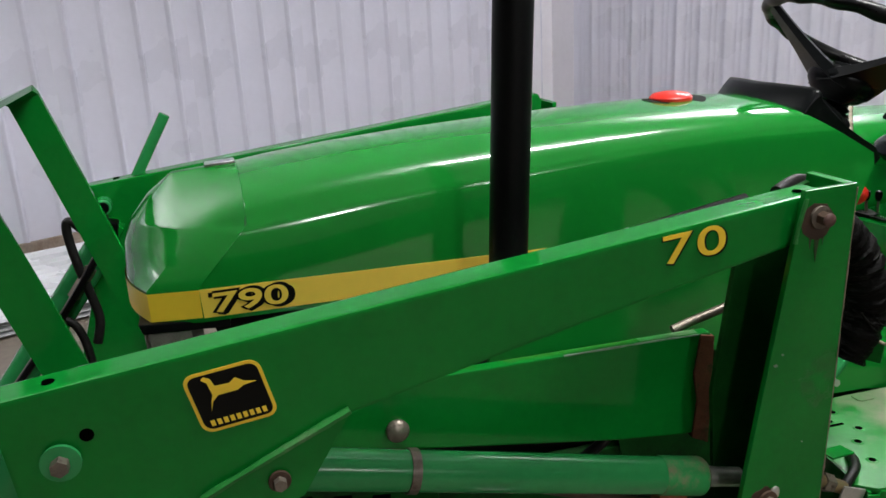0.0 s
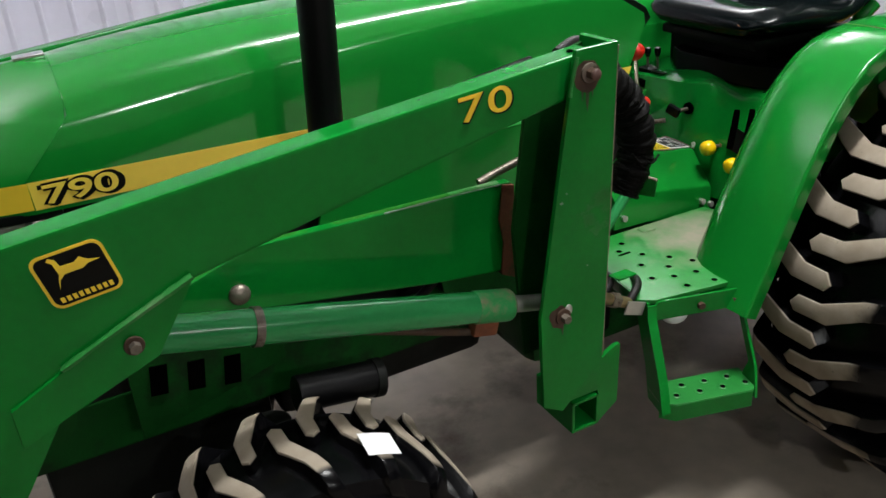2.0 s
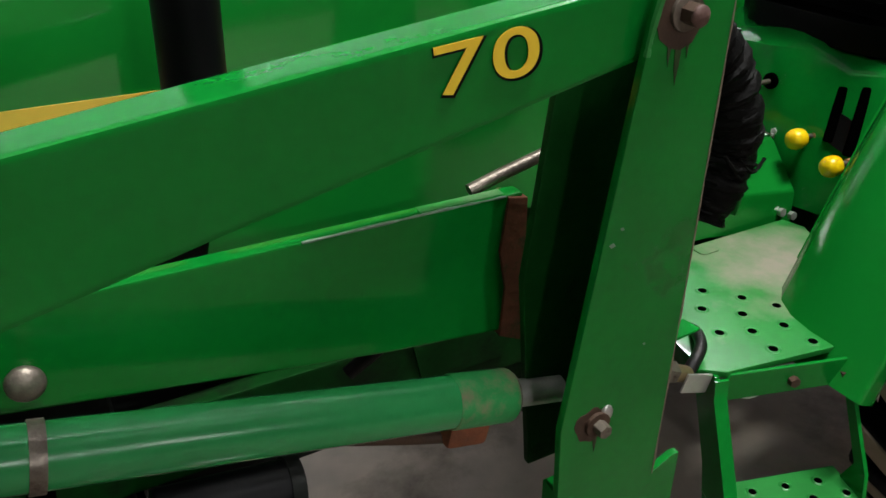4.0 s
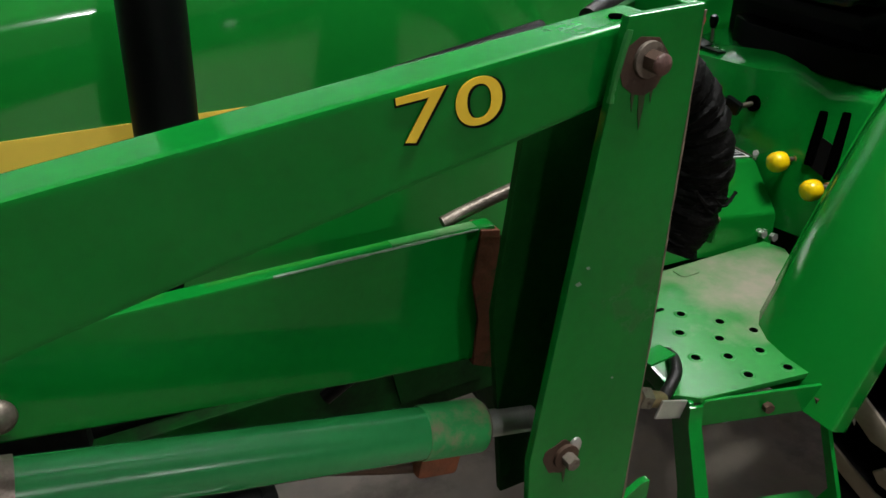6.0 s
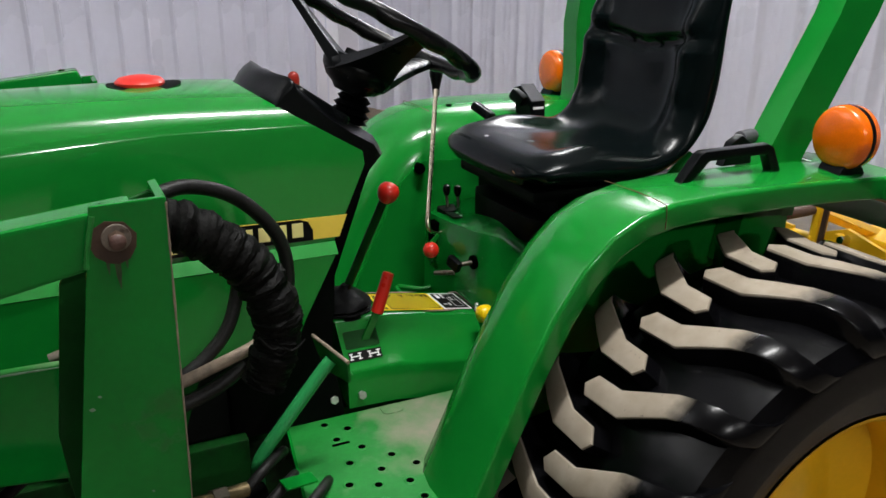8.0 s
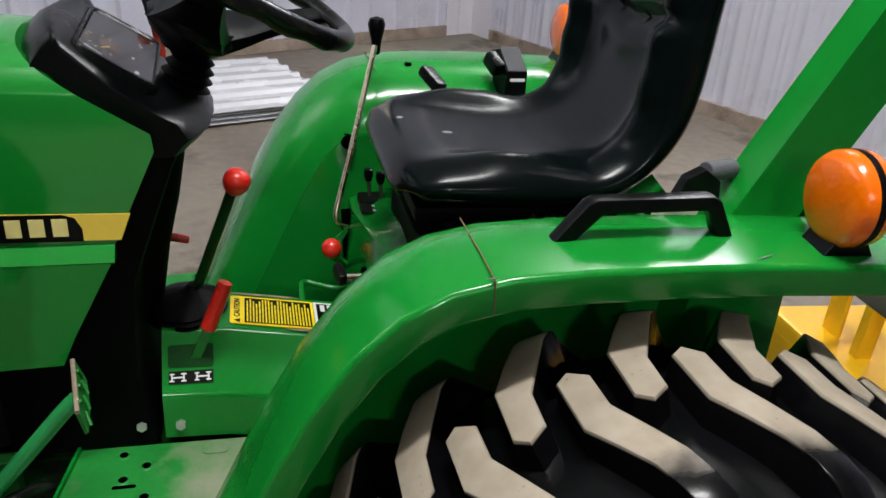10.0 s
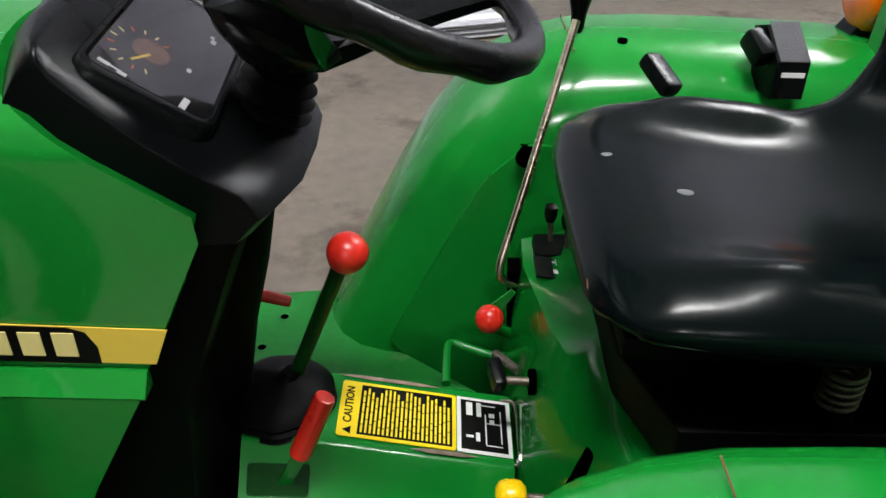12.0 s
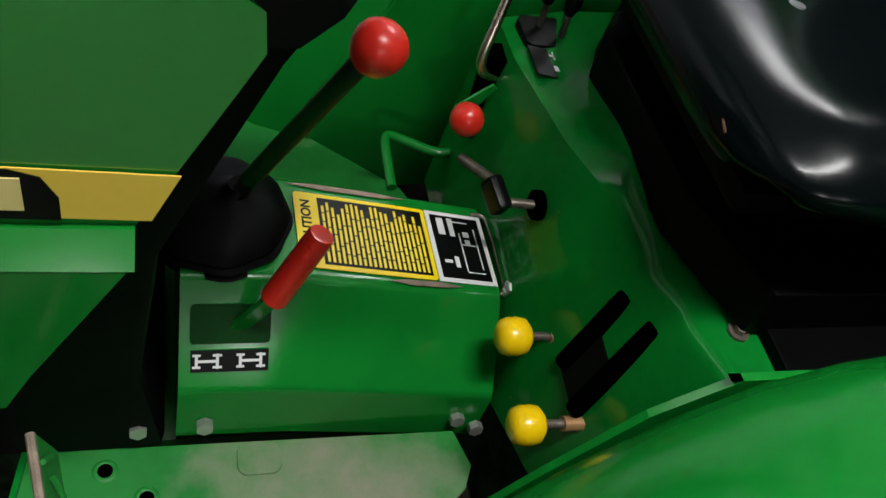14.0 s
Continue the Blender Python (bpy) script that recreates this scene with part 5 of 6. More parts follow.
lev = part("drive_lever", bevelled(loft([[Vector(p) + Vector(q) for q in ((-0.008, -0.003, 0), (0.008, -0.003, 0), (0.008, 0.003, 0), (-0.008, 0.003, 0))] for p in ((-0.588, -0.082, 0.70), (-0.556, -0.095, 0.780))]), 0.001), GREEN, tractor)
part("grip", rod((-0.558, -0.0955, 0.776), (-0.527, -0.085, 0.853), 0.0125, 0.0115, 18, bevel=0.004), RED, lev, "red handle grip")
for at, m in (((-0.665, -0.134, 0.631), STEEL), ((-0.607, -0.131, 0.626), STEEL), ((-0.349, -0.128, 0.603), STEEL), ((-0.327, -0.135, 0.594), STEEL)):
    part("bolt_head", rod(at, (at[0], at[1] - 0.009, at[2] + 0.002), 0.0085, n=6, bevel=0.001), m, tractor)

# gear lever and its rubber boot
part("gear_boot", loft([[(-0.598 + lean + (r + dent * math.sin(9 * a + 3 * z0)) * math.cos(a) * 1.1, 0.012 + 1.15 * (r + dent * math.sin(9 * a + 3 * z0)) * math.sin(a), 0.748 + 0.62 * (z0 - 0.748)) for a in np.linspace(0, 2 * math.pi, 49)[:-1]] for r, z0, lean, dent in ((0.058, 0.748, 0, 0.0), (0.062, 0.754, 0, 0.001), (0.057, 0.759, 0, 0.001), (0.061, 0.766, 0, 0.0014), (0.056, 0.772, 0, 0.001), (0.058, 0.779, 0, 0.001), (0.052, 0.789, 0.001, 0.001), (0.043, 0.799, 0.003, 0.0008), (0.031, 0.808, 0.006, 0.0005), (0.020, 0.815, 0.009, 0.0), (0.012, 0.822, 0.012, 0.0), (0.009, 0.834, 0.016, 0.0))]), BLACK_DEEP, tractor, "black pleated gear lever boot")
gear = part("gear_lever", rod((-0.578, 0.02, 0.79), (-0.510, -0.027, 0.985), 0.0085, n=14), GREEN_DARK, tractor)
part("knob", lathe([(0.0, -0.021), (0.010, -0.0205), (0.0165, -0.014), (0.0205, -0.005), (0.0215, 0.003), (0.0200, 0.010), (0.0155, 0.0160), (0.0090, 0.0195), (0.0, 0.0205)], 28, "z"), RED, gear, "red shift knob").matrix_basis = look((-0.504, -0.031, 0.997), (-0.57, 0.015, 0.80)) 
part("red_lever", rod((-0.630, 0.083, 0.858), (-0.590, 0.083, 0.848), 0.008, 0.007, 12, bevel=0.003), RED_DARK, tractor)

# cover under the seat
console = part("seat_console", bevelled(loft([[(x, y, z) for x, z in prof] for y, prof in (
    (-0.255, ((-0.262, 0.60), (-0.260, 0.70), (-0.245, 0.80), (-0.226, 0.866), (-0.21, 0.874), (0.16, 0.876), (0.16, 0.60))),
    (-0.19, ((-0.285, 0.60), (-0.280, 0.70), (-0.262, 0.76), (-0.236, 0.855), (-0.22, 0.874), (0.16, 0.876), (0.16, 0.60))),
    (-0.13, ((-0.300, 0.60), (-0.292, 0.72), (-0.272, 0.76), (-0.247, 0.845), (-0.225, 0.875), (0.16, 0.878), (0.16, 0.60))),
    (-0.06, ((-0.318, 0.60), (-0.314, 0.715), (-0.298, 0.80), (-0.266, 0.878), (-0.22, 0.892), (0.16, 0.90), (0.16, 0.60))),
    (0.02, ((-0.318, 0.60), (-0.312, 0.715), (-0.302, 0.80), (-0.285, 0.870), (-0.22, 0.905), (0.16, 0.93), (0.16, 0.60))),
    (0.14, ((-0.318, 0.60), (-0.315, 0.715), (-0.312, 0.80), (-0.305, 0.868), (-0.23, 0.885), (0.16, 0.93), (0.16, 0.60))),
    (0.215, ((-0.318, 0.60), (-0.315, 0.715), (-0.312, 0.80), (-0.302, 0.862), (-0.23, 0.880), (0.16, 0.92), (0.16, 0.60))))]), 0.006, 2, 40), GREEN_WORN, tractor, "green cover under the seat")
part("quadrant_well", slab([(x - 0.262, y + 0.178) for x, y in rounded(0.055, 0.050, 0.008)], 0.868, 0.878), BLACK_DEEP, console)
q = plate_on(Matrix.Translation((-0.270, 0.128, 0.874)) @ Matrix.Rotation(radians(8), 4, "Y"), quad(0.045, 0.045), 0.002, DECAL_BLACK, console, "quadrant_label", "small black label with white signs")
for u, v, w, h in ((-0.012, 0.0, 0.004, 0.03), (0.004, -0.010, 0.008, 0.008), (0.006, 0.010, 0.012, 0.003), (0.006, 0.010, 0.003, 0.012)):
    plate_on(Matrix.Translation((-0.270 + u, 0.128 + v, 0.8765)) @ Matrix.Rotation(radians(8), 4, "Y"), quad(w, h), 0.0005, DECAL_WHITE, q, "sign")
for x, y in ((-0.270, 0.187), (-0.250, 0.170)):
    l = part("small_lever", rod((x + 0.005, y, 0.86), (x, y, 0.912), 0.0035, n=10), STEEL_WORN, tractor)
    part("knob", lathe([(0.0, -0.004), (0.006, 0.0), (0.009, 0.012), (0.008, 0.022), (0.0, 0.026)], 16, "z", (x, y, 0.908)), BLACK, l)
part("slot", box((0.02, 0.03, 0.11), (-0.309, 0.165, 0.80), (0, -3, 0)), HOLE, console)
# slots with two position levers and yellow knobs
for a, b in (((-0.249, -0.128, 0.826), (-0.284, -0.146, 0.735)), ((-0.240, -0.168, 0.835), (-0.280, -0.188, 0.722))):
    part("lever_slot", rod(a, b, 0.0095, n=12, bevel=0.004), HOLE, console, "black lever slot")
slot_a, slot_b = (Vector((-0.249, -0.128, 0.826)), Vector((-0.284, -0.146, 0.735))), (Vector((-0.240, -0.168, 0.835)), Vector((-0.280, -0.188, 0.722)))
guide = part("slot_guide", flat([slot_a[0].lerp(slot_a[1], 0.42), slot_a[1], slot_b[1], slot_b[0].lerp(slot_b[1], 0.52)], Vector((-0.93, -0.10, 0.36)), 0.003), DECAL_BLACK, console, "black lever guide plate", 0)
part("console_bolt", rod((-0.197, -0.200, 0.872), (-0.197, -0.200, 0.882), 0.0055, n=6, bevel=0.001), STEEL_WORN, console)
part("washer", rod((-0.197, -0.200, 0.872), (-0.197, -0.200, 0.877), 0.0095, n=20), STEEL_WORN, console)
for y, x, z in ((-0.115, -0.328, 0.739), (-0.197, -0.329, 0.717)):
    st = part("knob_lever", rod((x + 0.085, y, z - 0.004), (x + 0.01, y, z), 0.0045, n=10), STEEL_WORN, tractor)
    part("collar", rod((x + 0.038, y, z - 0.002), (x + 0.062, y, z - 0.003), 0.0075, n=12), RUST_LIGHT, st)
    part("knob", lathe([(0.0, -0.0170), (0.010, -0.0165), (0.0165, -0.0125), (0.0190, -0.005), (0.0186, -0.001), (0.0192, 0.003), (0.0175, 0.011), (0.011, 0.0165), (0.0, 0.0175)], 24, "x", (x, y, z)), KNOB_YELLOW, st, "yellow lever knob")
for x, y, z in ((-0.292, -0.02, 0.728),):
    part("bolt_head", rod((x - 0.012, y - 0.03, z), (x - 0.022, y - 0.03, z), 0.007, n=6), STEEL, tractor)
# key-like black knob on a stud, and the loop handle
stud = part("control_stud", rod((-0.30, -0.012, 0.813), (-0.335, -0.008, 0.811), 0.005, n=10), STEEL_WORN, tractor)
part("stud_hole", rod((-0.298, -0.012, 0.813), (-0.306, -0.012, 0.813), 0.015, n=16), HOLE, console)
part("knob", box((0.016, 0.036, 0.026), (-0.342, 0.0, 0.812), (20, 0, 15), 0.006), BLACK, stud)
lev2 = part("range_lever", tube([(-0.30, 0.155, 0.74), (-0.325, 0.14, 0.765), (-0.343, 0.115, 0.79)], 0.008, 10), GREEN, tractor)
part("knob", ball((-0.346, 0.109, 0.808), 0.0185), RED, lev2, "red ball knob")
part("link", rod((-0.335, 0.11, 0.75), (-0.31, 0.06, 0.765), 0.006, n=10), STEEL_WORN, tractor)
part("loop_handle", tube([(-0.398, 0.120, 0.686), (-0.3975, 0.160, 0.690), (-0.396, 0.190, 0.6925), (-0.388, 0.199, 0.6925), (-0.365, 0.194, 0.688), (-0.330, 0.184, 0.683), (-0.305, 0.178, 0.690)], 0.0062, 10), GREEN, tractor, "green bent handle")
part("flag", prism([(-0.352, 0.80), (-0.318, 0.835), (-0.312, 0.83), (-0.340, 0.78)], 0.135, 0.139, 0.001), GREEN, tractor)

# bent chrome rod with a black knob
ctl = part("control_rod", tube([(-0.248, 0.293, 1.135), (-0.275, 0.250, 1.045), (-0.305, 0.202, 0.945), (-0.327, 0.165, 0.880), (-0.333, 0.155, 0.858), (-0.331, 0.151, 0.843), (-0.320, 0.152, 0.833), (-0.298, 0.158, 0.829)], 0.0055, 10, 5), CHROME_WARM, tractor, "bent plated control rod")
part("knob", lathe([(0.006, -0.04), (0.008, -0.036), (0.010, -0.015), (0.015, 0.006), (0.0165, 0.016), (0.013, 0.026), (0.0, 0.030)], 20, "z", (-0.2445, 0.300, 1.158)), BLACK, ctl, "black egg-shaped knob")

# clutch pedal
PAD = [Vector(p) for p in ((-0.725, -0.229, 0.822), (-0.701, -0.343, 0.818), (-0.696, -0.333, 0.777), (-0.706, -0.262, 0.765), (-0.714, -0.226, 0.786))]
OUT = (PAD[1] - PAD[0]).cross(PAD[4] - PAD[0]).normalized()
OUT = OUT if OUT.x > 0 else -OUT
ped = part("pedal", bevelled(loft([PAD, [p - OUT * 0.005 for p in PAD]]), 0.001), GREEN_DUSTY, tractor, "worn diamond-tread clutch pedal")
part("worn_edge", rod(PAD[0] - OUT * 0.0025, PAD[1] - OUT * 0.0025, 0.0032, n=8), WORN, ped)
along, down = (PAD[1] - PAD[0]).normalized(), (PAD[4] - PAD[0]).normalized()
for k in range(6):
    c = PAD[0] + along * (0.014 + 0.017 * k) + down * (0.014 + 0.013 * (k % 2))
    d = (along * 0.5 + down * (0.8 if k % 2 else -0.8)).normalized() * 0.010
    part("tread_bar", rod(c - d + OUT * 0.0006, c + d + OUT * 0.0006, 0.0022, n=6), GREEN_DUSTY, ped)
part("pedal_arm", tube([(-0.715, -0.290, 0.800), (-0.735, -0.290, 0.779), (-0.80, -0.291, 0.702), (-0.838, -0.292, 0.657), (-0.850, -0.288, 0.628), (-0.845, -0.270, 0.585), (-0.845, -0.25, 0.52)], 0.0115, 12), TUBE_GREEN, ped)

# seat
def seat():
    # the seat follows one line: front lip, cushion, bend and back; (x, z, lift of the bolsters, half width, thickness)
    line = [(-0.278, 1.012, 0.0, 0.150, 0.020), (-0.287, 1.030, 0.0, 0.172, 0.034), (-0.281, 1.050, 0.0, 0.190, 0.046), (-0.258, 1.066, 0.002, 0.206, 0.058), (-0.215, 1.072, 0.012, 0.218, 0.062), (-0.15, 1.068, 0.030, 0.224, 0.062), (-0.08, 1.062, 0.037, 0.224, 0.060), (-0.02, 1.060, 0.026, 0.222, 0.056), (0.030, 1.070, 0.018, 0.221, 0.050), (0.070, 1.094, 0.030, 0.220, 0.046), (0.098, 1.134, 0.046, 0.218, 0.046), (0.112, 1.185, 0.056, 0.217, 0.046), (0.118, 1.240, 0.053, 0.216, 0.046), (0.122, 1.290, 0.042, 0.214, 0.046), (0.128, 1.345, 0.028, 0.212, 0.046), (0.138, 1.410, 0.020, 0.210, 0.046), (0.150, 1.475, 0.014, 0.204, 0.046), (0.160, 1.520, 0.008, 0.190, 0.044), (0.172, 1.545, 0.002, 0.168, 0.034), (0.190, 1.552, 0.0, 0.150, 0.014)]
    spine = smooth_path([(x, 0.0, z) for x, z, *_ in line], 5)
    extra = smooth_path([(l, w, th) for _, _, l, w, th in line], 5)
    rings, n = [], 37
    for i, (p, q) in enumerate(zip(spine, extra)):
        d = (spine[min(i + 1, len(spine) - 1)] - spine[max(i - 1, 0)]).normalized()
        up = Vector((-d.z, 0, d.x))
        lift, w, th = q
        back = min(1.0, max(0.0, (p.z - 1.12) / 0.08))
        ring = []
        for k in range(n):
            v = -1 + 2 * k / (n - 1)
            v = math.copysign(1 - (1 - abs(v)) ** 1.35, v)
            a = abs(v)
            swell = lift * math.exp(-((a - 0.80) / 0.20) ** 2) if a < 0.80 else lift * (1 - 0.25 * (a - 0.8) / 0.2)
            pad = 0.006 * back * math.exp(-((p.z - 1.195) / 0.05) ** 2) * max(0.0, 1 - (v / 0.62) ** 2)
            fold = p.z - 1.254 - 0.03 * a
            cross = back * (0.006 * math.exp(-((fold - 0.030) / 0.022) ** 2) + 0.005 * math.exp(-((fold + 0.030) / 0.022) ** 2) - 0.013 * math.exp(-(fold / 0.010) ** 2)) * (1.0 if a < 0.84 else 0.35)
            side_line = -0.006 * back * math.exp(-((a - 0.60) / 0.045) ** 2) * (1.0 if p.z < 1.5 else 0.0)
            dip = -0.006 * (1 - back) * math.exp(-((p.x + 0.10) / 0.09) ** 2) * math.exp(-(v / 0.5) ** 2)
            crown = (1 - a ** 4.2) ** 0.5
            swell += 0.0016 * math.sin(i * 0.9 + 4 * v) * math.exp(-((a - 0.82) / 0.14) ** 2)
            ring.append(p + up * (-th / 2 + (th / 2 + swell + pad + cross + side_line + dip) * crown) + Vector((0, w * v, 0)))
        for k in range(1, n - 1):
            v = 1 - 2 * k / (n - 1)
            ring.append(p + up * (-th / 2 - th / 2 * (1 - abs(v) ** 5) ** 0.5) + Vector((0, w * v, 0)))
        rings.append(ring)
    c = part("seat_shell", loft(rings), VINYL, tractor, "black vinyl bucket seat with worn creases", smooth=75)
    part("seat_pan", slab([(-0.25, -0.16), (0.12, -0.18), (0.12, 0.18), (-0.25, 0.16)], 0.975, 1.000, 0.008), BLACK_DEEP, tractor)
    part("seat_bracket", box((0.30, 0.34, 0.115), (-0.035, 0.025, 0.925), bevel=0.01), BLACK_DEEP, tractor, "black seat suspension")
    # black base plate, widened so its colour also covers the shaded console top
    part("seat_base_and_shade", slab([(-0.178, -0.262), (0.16, -0.275), (0.16, 0.02), (-0.212, 0.02), (-0.212, -0.14), (-0.178, -0.175)], 0.868, 0.887, 0.003), BLACK_DEEP, tractor, "black plate and shade under the seat")
    spring = [(-0.060 + 0.016 * math.cos(a), -0.182 + 0.016 * math.sin(a), 0.950 + 0.0013 * a) for a in np.linspace(0, 10 * math.pi, 90)]
    part("seat_spring", tube(spring, 0.0026, 8, 1), STEEL_WORN, tractor, "bare steel coil spring")
    part("spring_cup", rod((-0.060, -0.182, 0.886), (-0.060, -0.182, 0.950), 0.019, n=16, bevel=0.003), BLACK_DEEP, tractor)
    # black slab laid over the console in place of the seat's deep shade
    part("seat_shade_slab", slab([(0.12, -0.205), (-0.200, -0.205), (-0.236, -0.10), (-0.240, 0.10), (-0.214, 0.150), (0.12, 0.20)], 0.880, 0.934, 0.006), BLACK_DEEP, tractor, "black slab for the shade under the seat")
    part("tear", tube([(-0.277, -0.150, 1.032), (-0.281, -0.138, 1.037), (-0.280, -0.122, 1.043)], lambda u: 0.0026 - 0.001 * u, 8, 3), FILLER, c, "torn seam with brown stuffing")
    for x, y, r in ((-0.176, -0.016, 0.0085), (-0.238, 0.057, 0.006)):
        top = min((v.co for v in c.data.vertices if v.co.z > 1.03), key=lambda p: (p.x - x) ** 2 + (p.y - y) ** 2).z
        part("scuff", ball((x, y, top - 0.0008), r, (1.25, 0.75, 0.2)), SCUFF, c, "pale scuff mark")
    arm = part("side_paddle", box((0.028, 0.060, 0.022), (-0.144, 0.250, 1.084), (25, 10, 30), 0.007), BLACK, tractor)


seat()

# roll bar posts
def roll_post(pts, size, parent):
    rings = []
    for p in pts:
        p = Vector(p)
        rings.append([p + Vector((a * size[0] / 2, b * size[1] / 2, 0)) for a, b in ((-1, -1), (1, -1), (1, 1), (-1, 1))])
    return part("roll_post", bevelled(loft(rings), 0.006), GREEN, parent, "green square roll bar post")


roll_post([(0.14, -0.325, 0.86), (0.172, -0.325, 1.03), (0.338, -0.325, 1.335), (0.385, -0.325, 1.46), (0.405, -0.325, 1.62), (0.41, -0.325, 1.95)], (0.105, 0.06), tractor)
roll_post([(0.178, 0.385, 0.86), (0.222, 0.385, 1.06), (0.226, 0.385, 1.15), (0.220, 0.385, 1.27), (0.240, 0.385, 1.42), (0.32, 0.385, 1.95)], (0.075, 0.06), tractor)

# belts
part("belt_bracket", prism([(0.055, 1.06), (0.075, 1.105), (0.10, 1.118), (0.125, 1.10), (0.13, 1.06)], -0.335, -0.315, 0.004), BLACK, tractor)
part("belt_roll", rod((0.108, -0.318, 1.108), (0.158, -0.302, 1.106), 0.0140, n=18, bevel=0.004), BELT, tractor, "rolled grey belt webbing")
buckle = part("belt_buckle", bevelled(loft([[(x + 0.006 * k, y, z) for x, y, z in ((0.013, 0.288, 1.04), (0.013, 0.290, 1.088), (0.004, 0.330, 1.124), (-0.006, 0.345, 1.118), (0.002, 0.335, 1.04))] for k in (0, 7)]), 0.003), BLACK, tractor, "black belt buckle")
part("belt_strap", loft([[(x, y0, z0), (x + 0.038, y0, z0), (x + 0.038, y0 + 0.002, z0 + 0.003), (x, y0 + 0.002, z0 + 0.003)] for x, y0, z0 in ((0.0165, 0.290, 1.0895), (0.012, 0.310, 1.107), (0.008, 0.331, 1.1245))]), BELT, tractor, "grey belt webbing")
part("buckle_bar", box((0.030, 0.0015, 0.006), (0.036, 0.2885, 1.072)), DECAL_WHITE, buckle)
part("belt_tongue", box((0.026, 0.045, 0.030), (-0.006, 0.318, 1.098), (30, 0, 20), 0.008), BLACK, buckle)

# hydraulics at the post: sleeved bundle and hoses
def sleeve(pts, r, seed):
    rnd = random.Random(seed)
    ph = [rnd.random() * 6.28 for _ in range(3)]
    def rad(u):
        fold = abs(math.sin(38 * u + 3.4 * math.sin(6 * u + ph[2]) + 1.5 * math.sin(17 * u + ph[1]) + ph[0])) ** 0.8
        return r * (0.92 + 0.17 * fold + 0.04 * math.sin(71 * u + ph[1]) + 0.03 * rnd.random())
    bm = tube(pts, rad, 18, 22)
    for v in bm.verts:
        v.co += Vector((rnd.uniform(-1, 1), rnd.uniform(-1, 1), rnd.uniform(-1, 1))) * r * 0.06
    return bm


bundle = thing("hose_bundle", "black fabric hose sleeves and rubber hoses beside a loader post", "hoses")
part("sleeve", sleeve([(-0.993, -0.42, 1.118), (-0.942, -0.42, 1.101), (-0.894, -0.42, 1.066), (-0.859, -0.42, 1.027), (-0.837, -0.42, 0.978), (-0.831, -0.42, 0.936), (-0.842, -0.42, 0.894), (-0.856, -0.415, 0.855)], 0.0315, 1), FABRIC, bundle, "wrinkled black fabric sleeve")
for k, (x, z, w) in enumerate(((-0.822, 0.925, 0.022), (-0.838, 0.920, 0.018), (-0.846, 0.932, 0.020))):
    part("frayed_edge", tube([(x - w, -0.449, z + 0.010), (x - w * 0.4, -0.453, z - 0.006), (x + w * 0.2, -0.452, z - 0.010), (x + w, -0.447, z + 0.004 * k)], 0.0022, 6, 5, wave=0.4), FABRIC, bundle)
for i, pts in enumerate(([(-0.99, -0.39, 1.135), (-0.93, -0.365, 1.142), (-0.86, -0.345, 1.112), (-0.803, -0.335, 1.045), (-0.79, -0.33, 0.97), (-0.81, -0.33, 0.90), (-0.84, -0.32, 0.86)],
                         [(-0.985, -0.36, 0.845), (-0.93, -0.345, 0.870), (-0.885, -0.335, 0.915), (-0.862, -0.325, 0.985), (-0.86, -0.32, 1.03)],
                         [(-0.985, -0.38, 0.82), (-0.92, -0.37, 0.835), (-0.87, -0.36, 0.86)])):
    part("hose", tube(pts, 0.0105 if i < 2 else 0.012, 12, 8), HOSE, bundle, "black rubber hose")
for i, (a, b) in enumerate((((-0.97, -0.37, 0.645), (-0.88, -0.345, 0.632)), ((-0.955, -0.40, 0.615), (-0.87, -0.375, 0.60)), ((-0.90, -0.41, 0.635), (-0.82, -0.405, 0.592)))):
    a, b = Vector(a), Vector(b)
    fit_ob = part("coupler", rod(a, b, 0.012, n=16, bevel=0.002), BRASS, bundle, "tarnished hose coupler")
    part("nut", rod(a + (b - a) * 0.35, a + (b - a) * 0.6, 0.0165, n=6), STEEL_WORN, fit_ob)
    part("hose", tube([b, b + Vector((0.04, 0.02, 0.02)), b + Vector((0.08, 0.08, 0.0)), b + Vector((0.09, 0.14, -0.05))], 0.009, 10), HOSE, bundle)
part("bracket_plate", box((0.05, 0.004, 0.03), (-0.815, -0.42, 0.585), (0, 20, 0), 0.002), STEEL, bundle)
part("valve_block", box((0.12, 0.09, 0.08), (-0.90, -0.33, 0.56), bevel=0.008), BLACK_DEEP, bundle)
part("plate_tab", box((0.055, 0.03, 0.004), (-0.80, -0.36, 0.632), (0, 6, 10), 0.001), GREEN_WORN, bundle)

# rear linkage and the yellow implement
part("top_link", tube([(0.20, -0.10, 0.86), (0.48, -0.04, 0.815), (0.70, 0.012, 0.788), (0.775, 0.030, 0.782)], 0.013, 12), RUST, tractor)
part("link_end", rod((0.16, -0.105, 0.87), (0.30, -0.085, 0.838), 0.024, n=16, bevel=0.004), GREEN, tractor)
part("lift_arm", tube([(0.12, -0.18, 0.96), (0.07, -0.19, 1.0), (0.11, -0.20, 1.045)], 0.018, 10), GREEN, tractor)
imp = thing("rear_implement", "yellow three-point implement standing behind a tractor", "implement", (0.0, 0, 0))
part("deck", box((0.85, 0.84, 0.05), (1.12, -0.18, 0.50), (0, 3, 0), 0.012), YELLOW, imp, "yellow steel deck")
part("skirt", box((0.012, 0.84, 0.22), (0.70, -0.18, 0.40), bevel=0.004), YELLOW, imp)
part("mast", box((0.040, 0.024, 0.32), (0.785, 0.016, 0.645), (0, 3, 0), 0.003), YELLOW, imp)
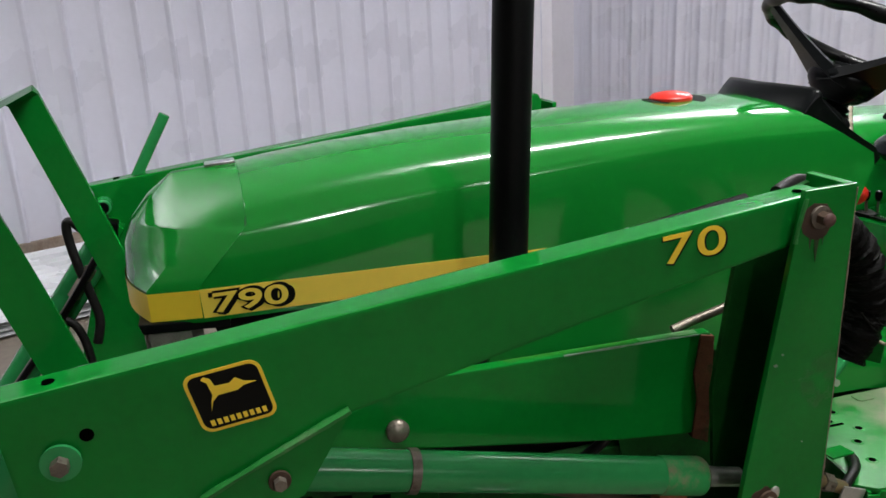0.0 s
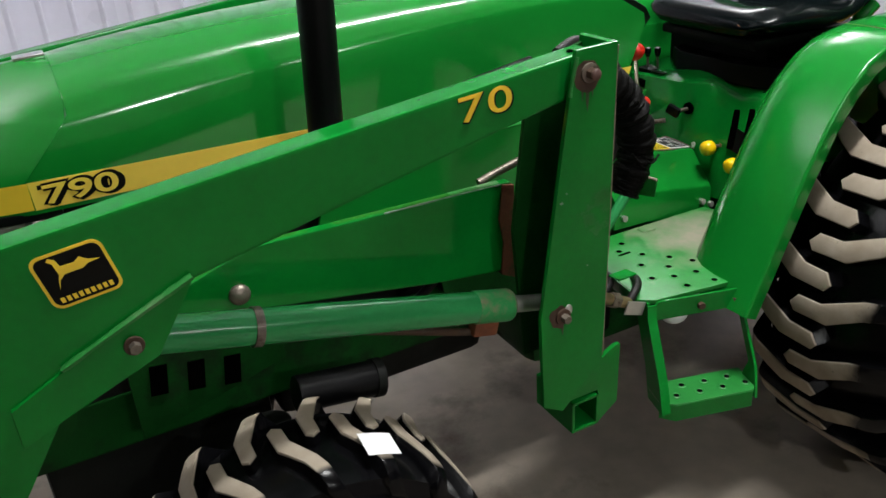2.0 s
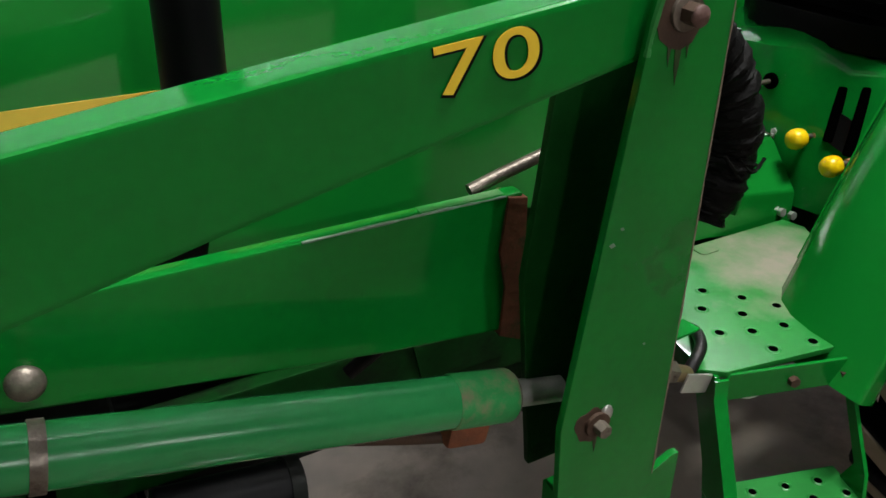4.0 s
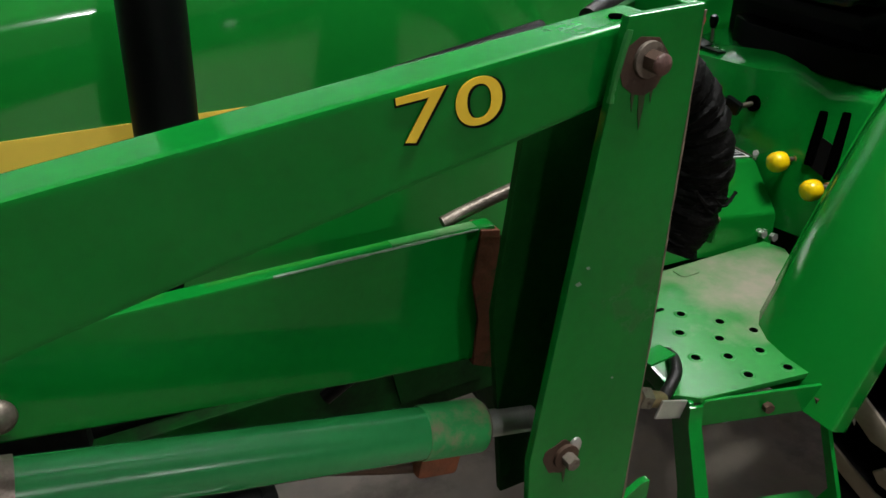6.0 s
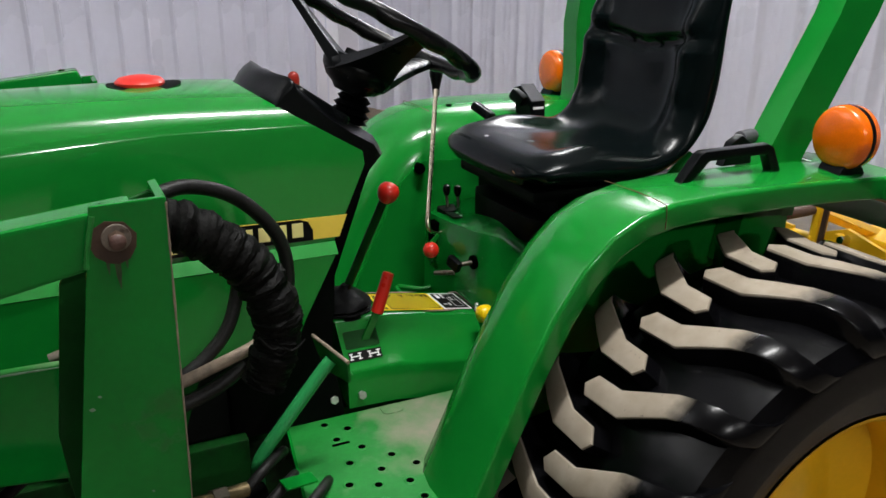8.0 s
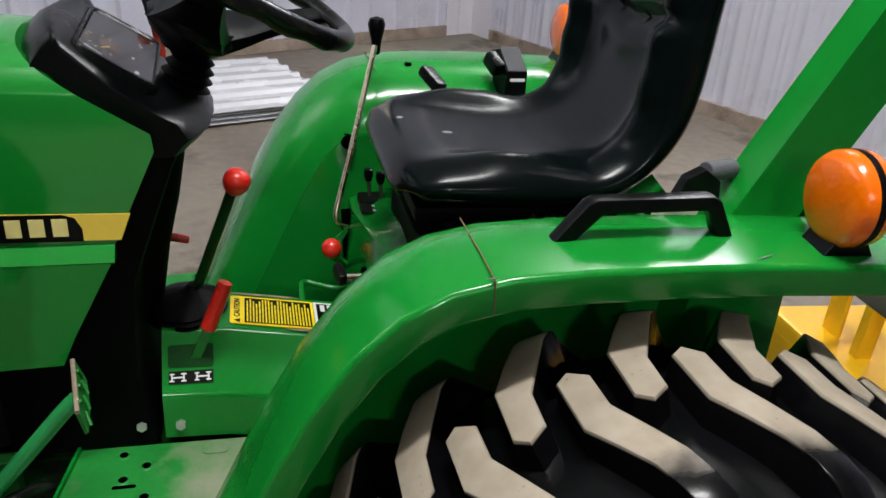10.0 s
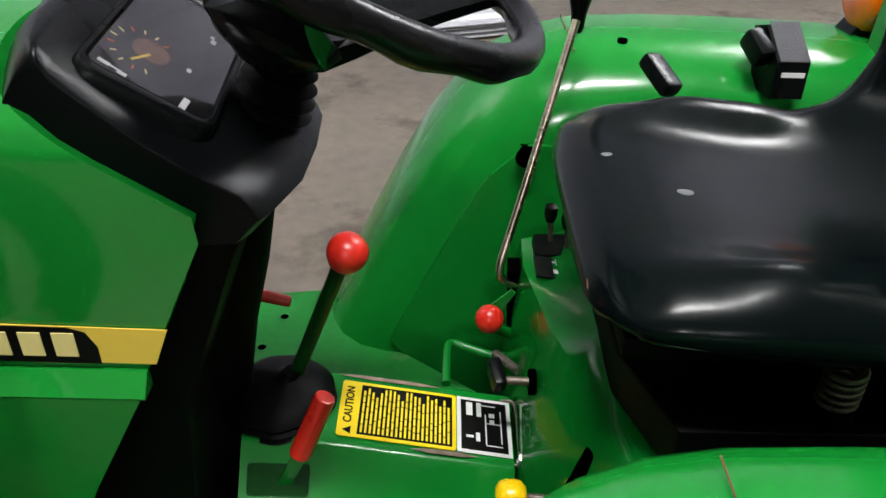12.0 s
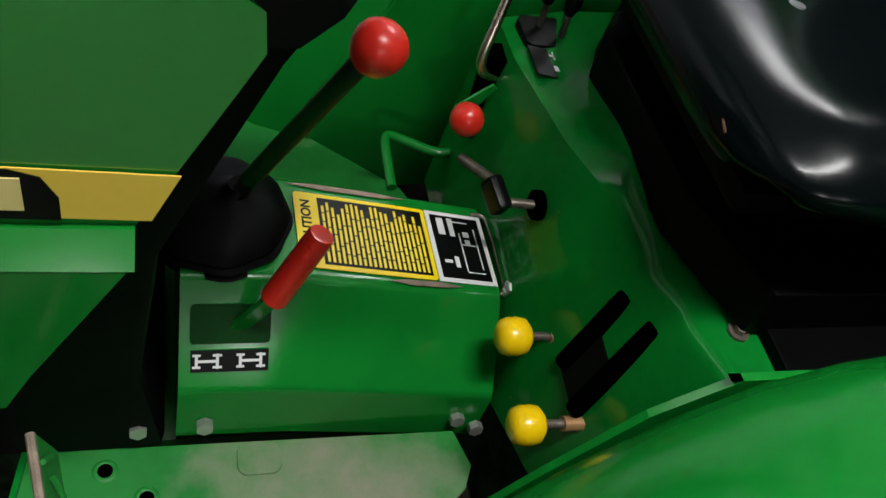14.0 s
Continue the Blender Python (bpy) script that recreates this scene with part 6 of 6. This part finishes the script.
part("mast_plate", box((0.012, 0.052, 0.20), (0.780, 0.114, 0.62), (0, 0, 0), 0.003), YELLOW, imp)
part("cross_pipe", rod((0.780, 0.02, 0.702), (0.780, 0.10, 0.694), 0.0155, n=16, bevel=0.002), YELLOW, imp)
part("strap", box((0.008, 0.016, 0.14), (0.772, -0.012, 0.745), (4, 0, 0), 0.002), RUST, imp, "rusty steel strap")
bar_line = ((-0.004, 0.728), (-0.083, 0.760), (-0.200, 0.734), (-0.210, 0.700), (-0.090, 0.698), (-0.010, 0.660))
part("hitch_plate", bevelled(loft([[(x, y, z) for y, z in bar_line] for x in (0.776, 0.788)]), 0.002), YELLOW, imp)
part("brace_bar", rod((0.782, -0.19, 0.712), (1.30, -0.46, 0.55), 0.024, n=4), YELLOW, imp)
part("brace_bar", rod((0.79, 0.016, 0.78), (1.35, 0.05, 0.55), 0.018, n=4), YELLOW, imp)
part("collar", rod((0.778, -0.070, 0.728), (0.752, -0.072, 0.730), 0.016, n=18, bevel=0.003), YELLOW, imp)
part("pin", rod((0.780, -0.087, 0.732), (0.745, -0.089, 0.735), 0.012, n=6, bevel=0.002), CHROME, imp, "bright hitch pin")
part("gearbox", box((0.2, 0.2, 0.16), (1.1, 0, 0.60), bevel=0.03), YELLOW, imp)

# white sticker on the front tyre
part("sticker", loft([[(-1.575 + 0.3235 * math.cos(a), y, 0.312 + (0.3235 + 0.25 * (y + 0.52)) * math.sin(a)) for y in (-0.565, -0.518)] for a in np.linspace(1.08, 1.27, 5)], caps=False, closed=False), DECAL_WHITE, tractor, "white paper sticker", 0)

# ---- sheets by the wall ----
sheets = thing("sheet_stack", "white ribbed steel sheets stacked flat on the floor by a wall", "metal sheets", (-3.69, 2.27, 0))
sheets.rotation_euler = (0, 0, radians(19.5))
prof = []
for k in range(6):
    y0 = 0.19 * k
    prof += [(y0, 0.0), (y0 + 0.075, 0.0), (y0 + 0.095, 0.022), (y0 + 0.125, 0.022), (y0 + 0.145, 0.0)]
prof.append((1.14, 0.0))
for k in range(4):
    z0 = 0.02 + 0.022 * k
    bm = bmesh.new()
    a = [bm.verts.new((0.05 * (k % 2), y + 0.012 * (k % 3), z0 + z)) for y, z in prof]
    b = [bm.verts.new((3.9 + 0.04 * (k % 3), y + 0.012 * (k % 3), z0 + z)) for y, z in prof]
    a2 = [bm.verts.new(v.co - Vector((0, 0, 0.003))) for v in a]
    b2 = [bm.verts.new(v.co - Vector((0, 0, 0.003))) for v in b]
    for i in range(len(prof) - 1):
        bm.faces.new((a[i], a[i + 1], b[i + 1], b[i]))
        bm.faces.new((a2[i], b2[i], b2[i + 1], a2[i + 1]))
        bm.faces.new((a[i], a2[i], a2[i + 1], a[i + 1]))
        bm.faces.new((b[i], b[i + 1], b2[i + 1], b2[i]))
    for p, q2 in ((0, 0), (-1, -1)):
        bm.faces.new((a[p], b[p], b2[p], a2[p]))
    part("sheet", bm, SHEET, sheets, smooth=0)
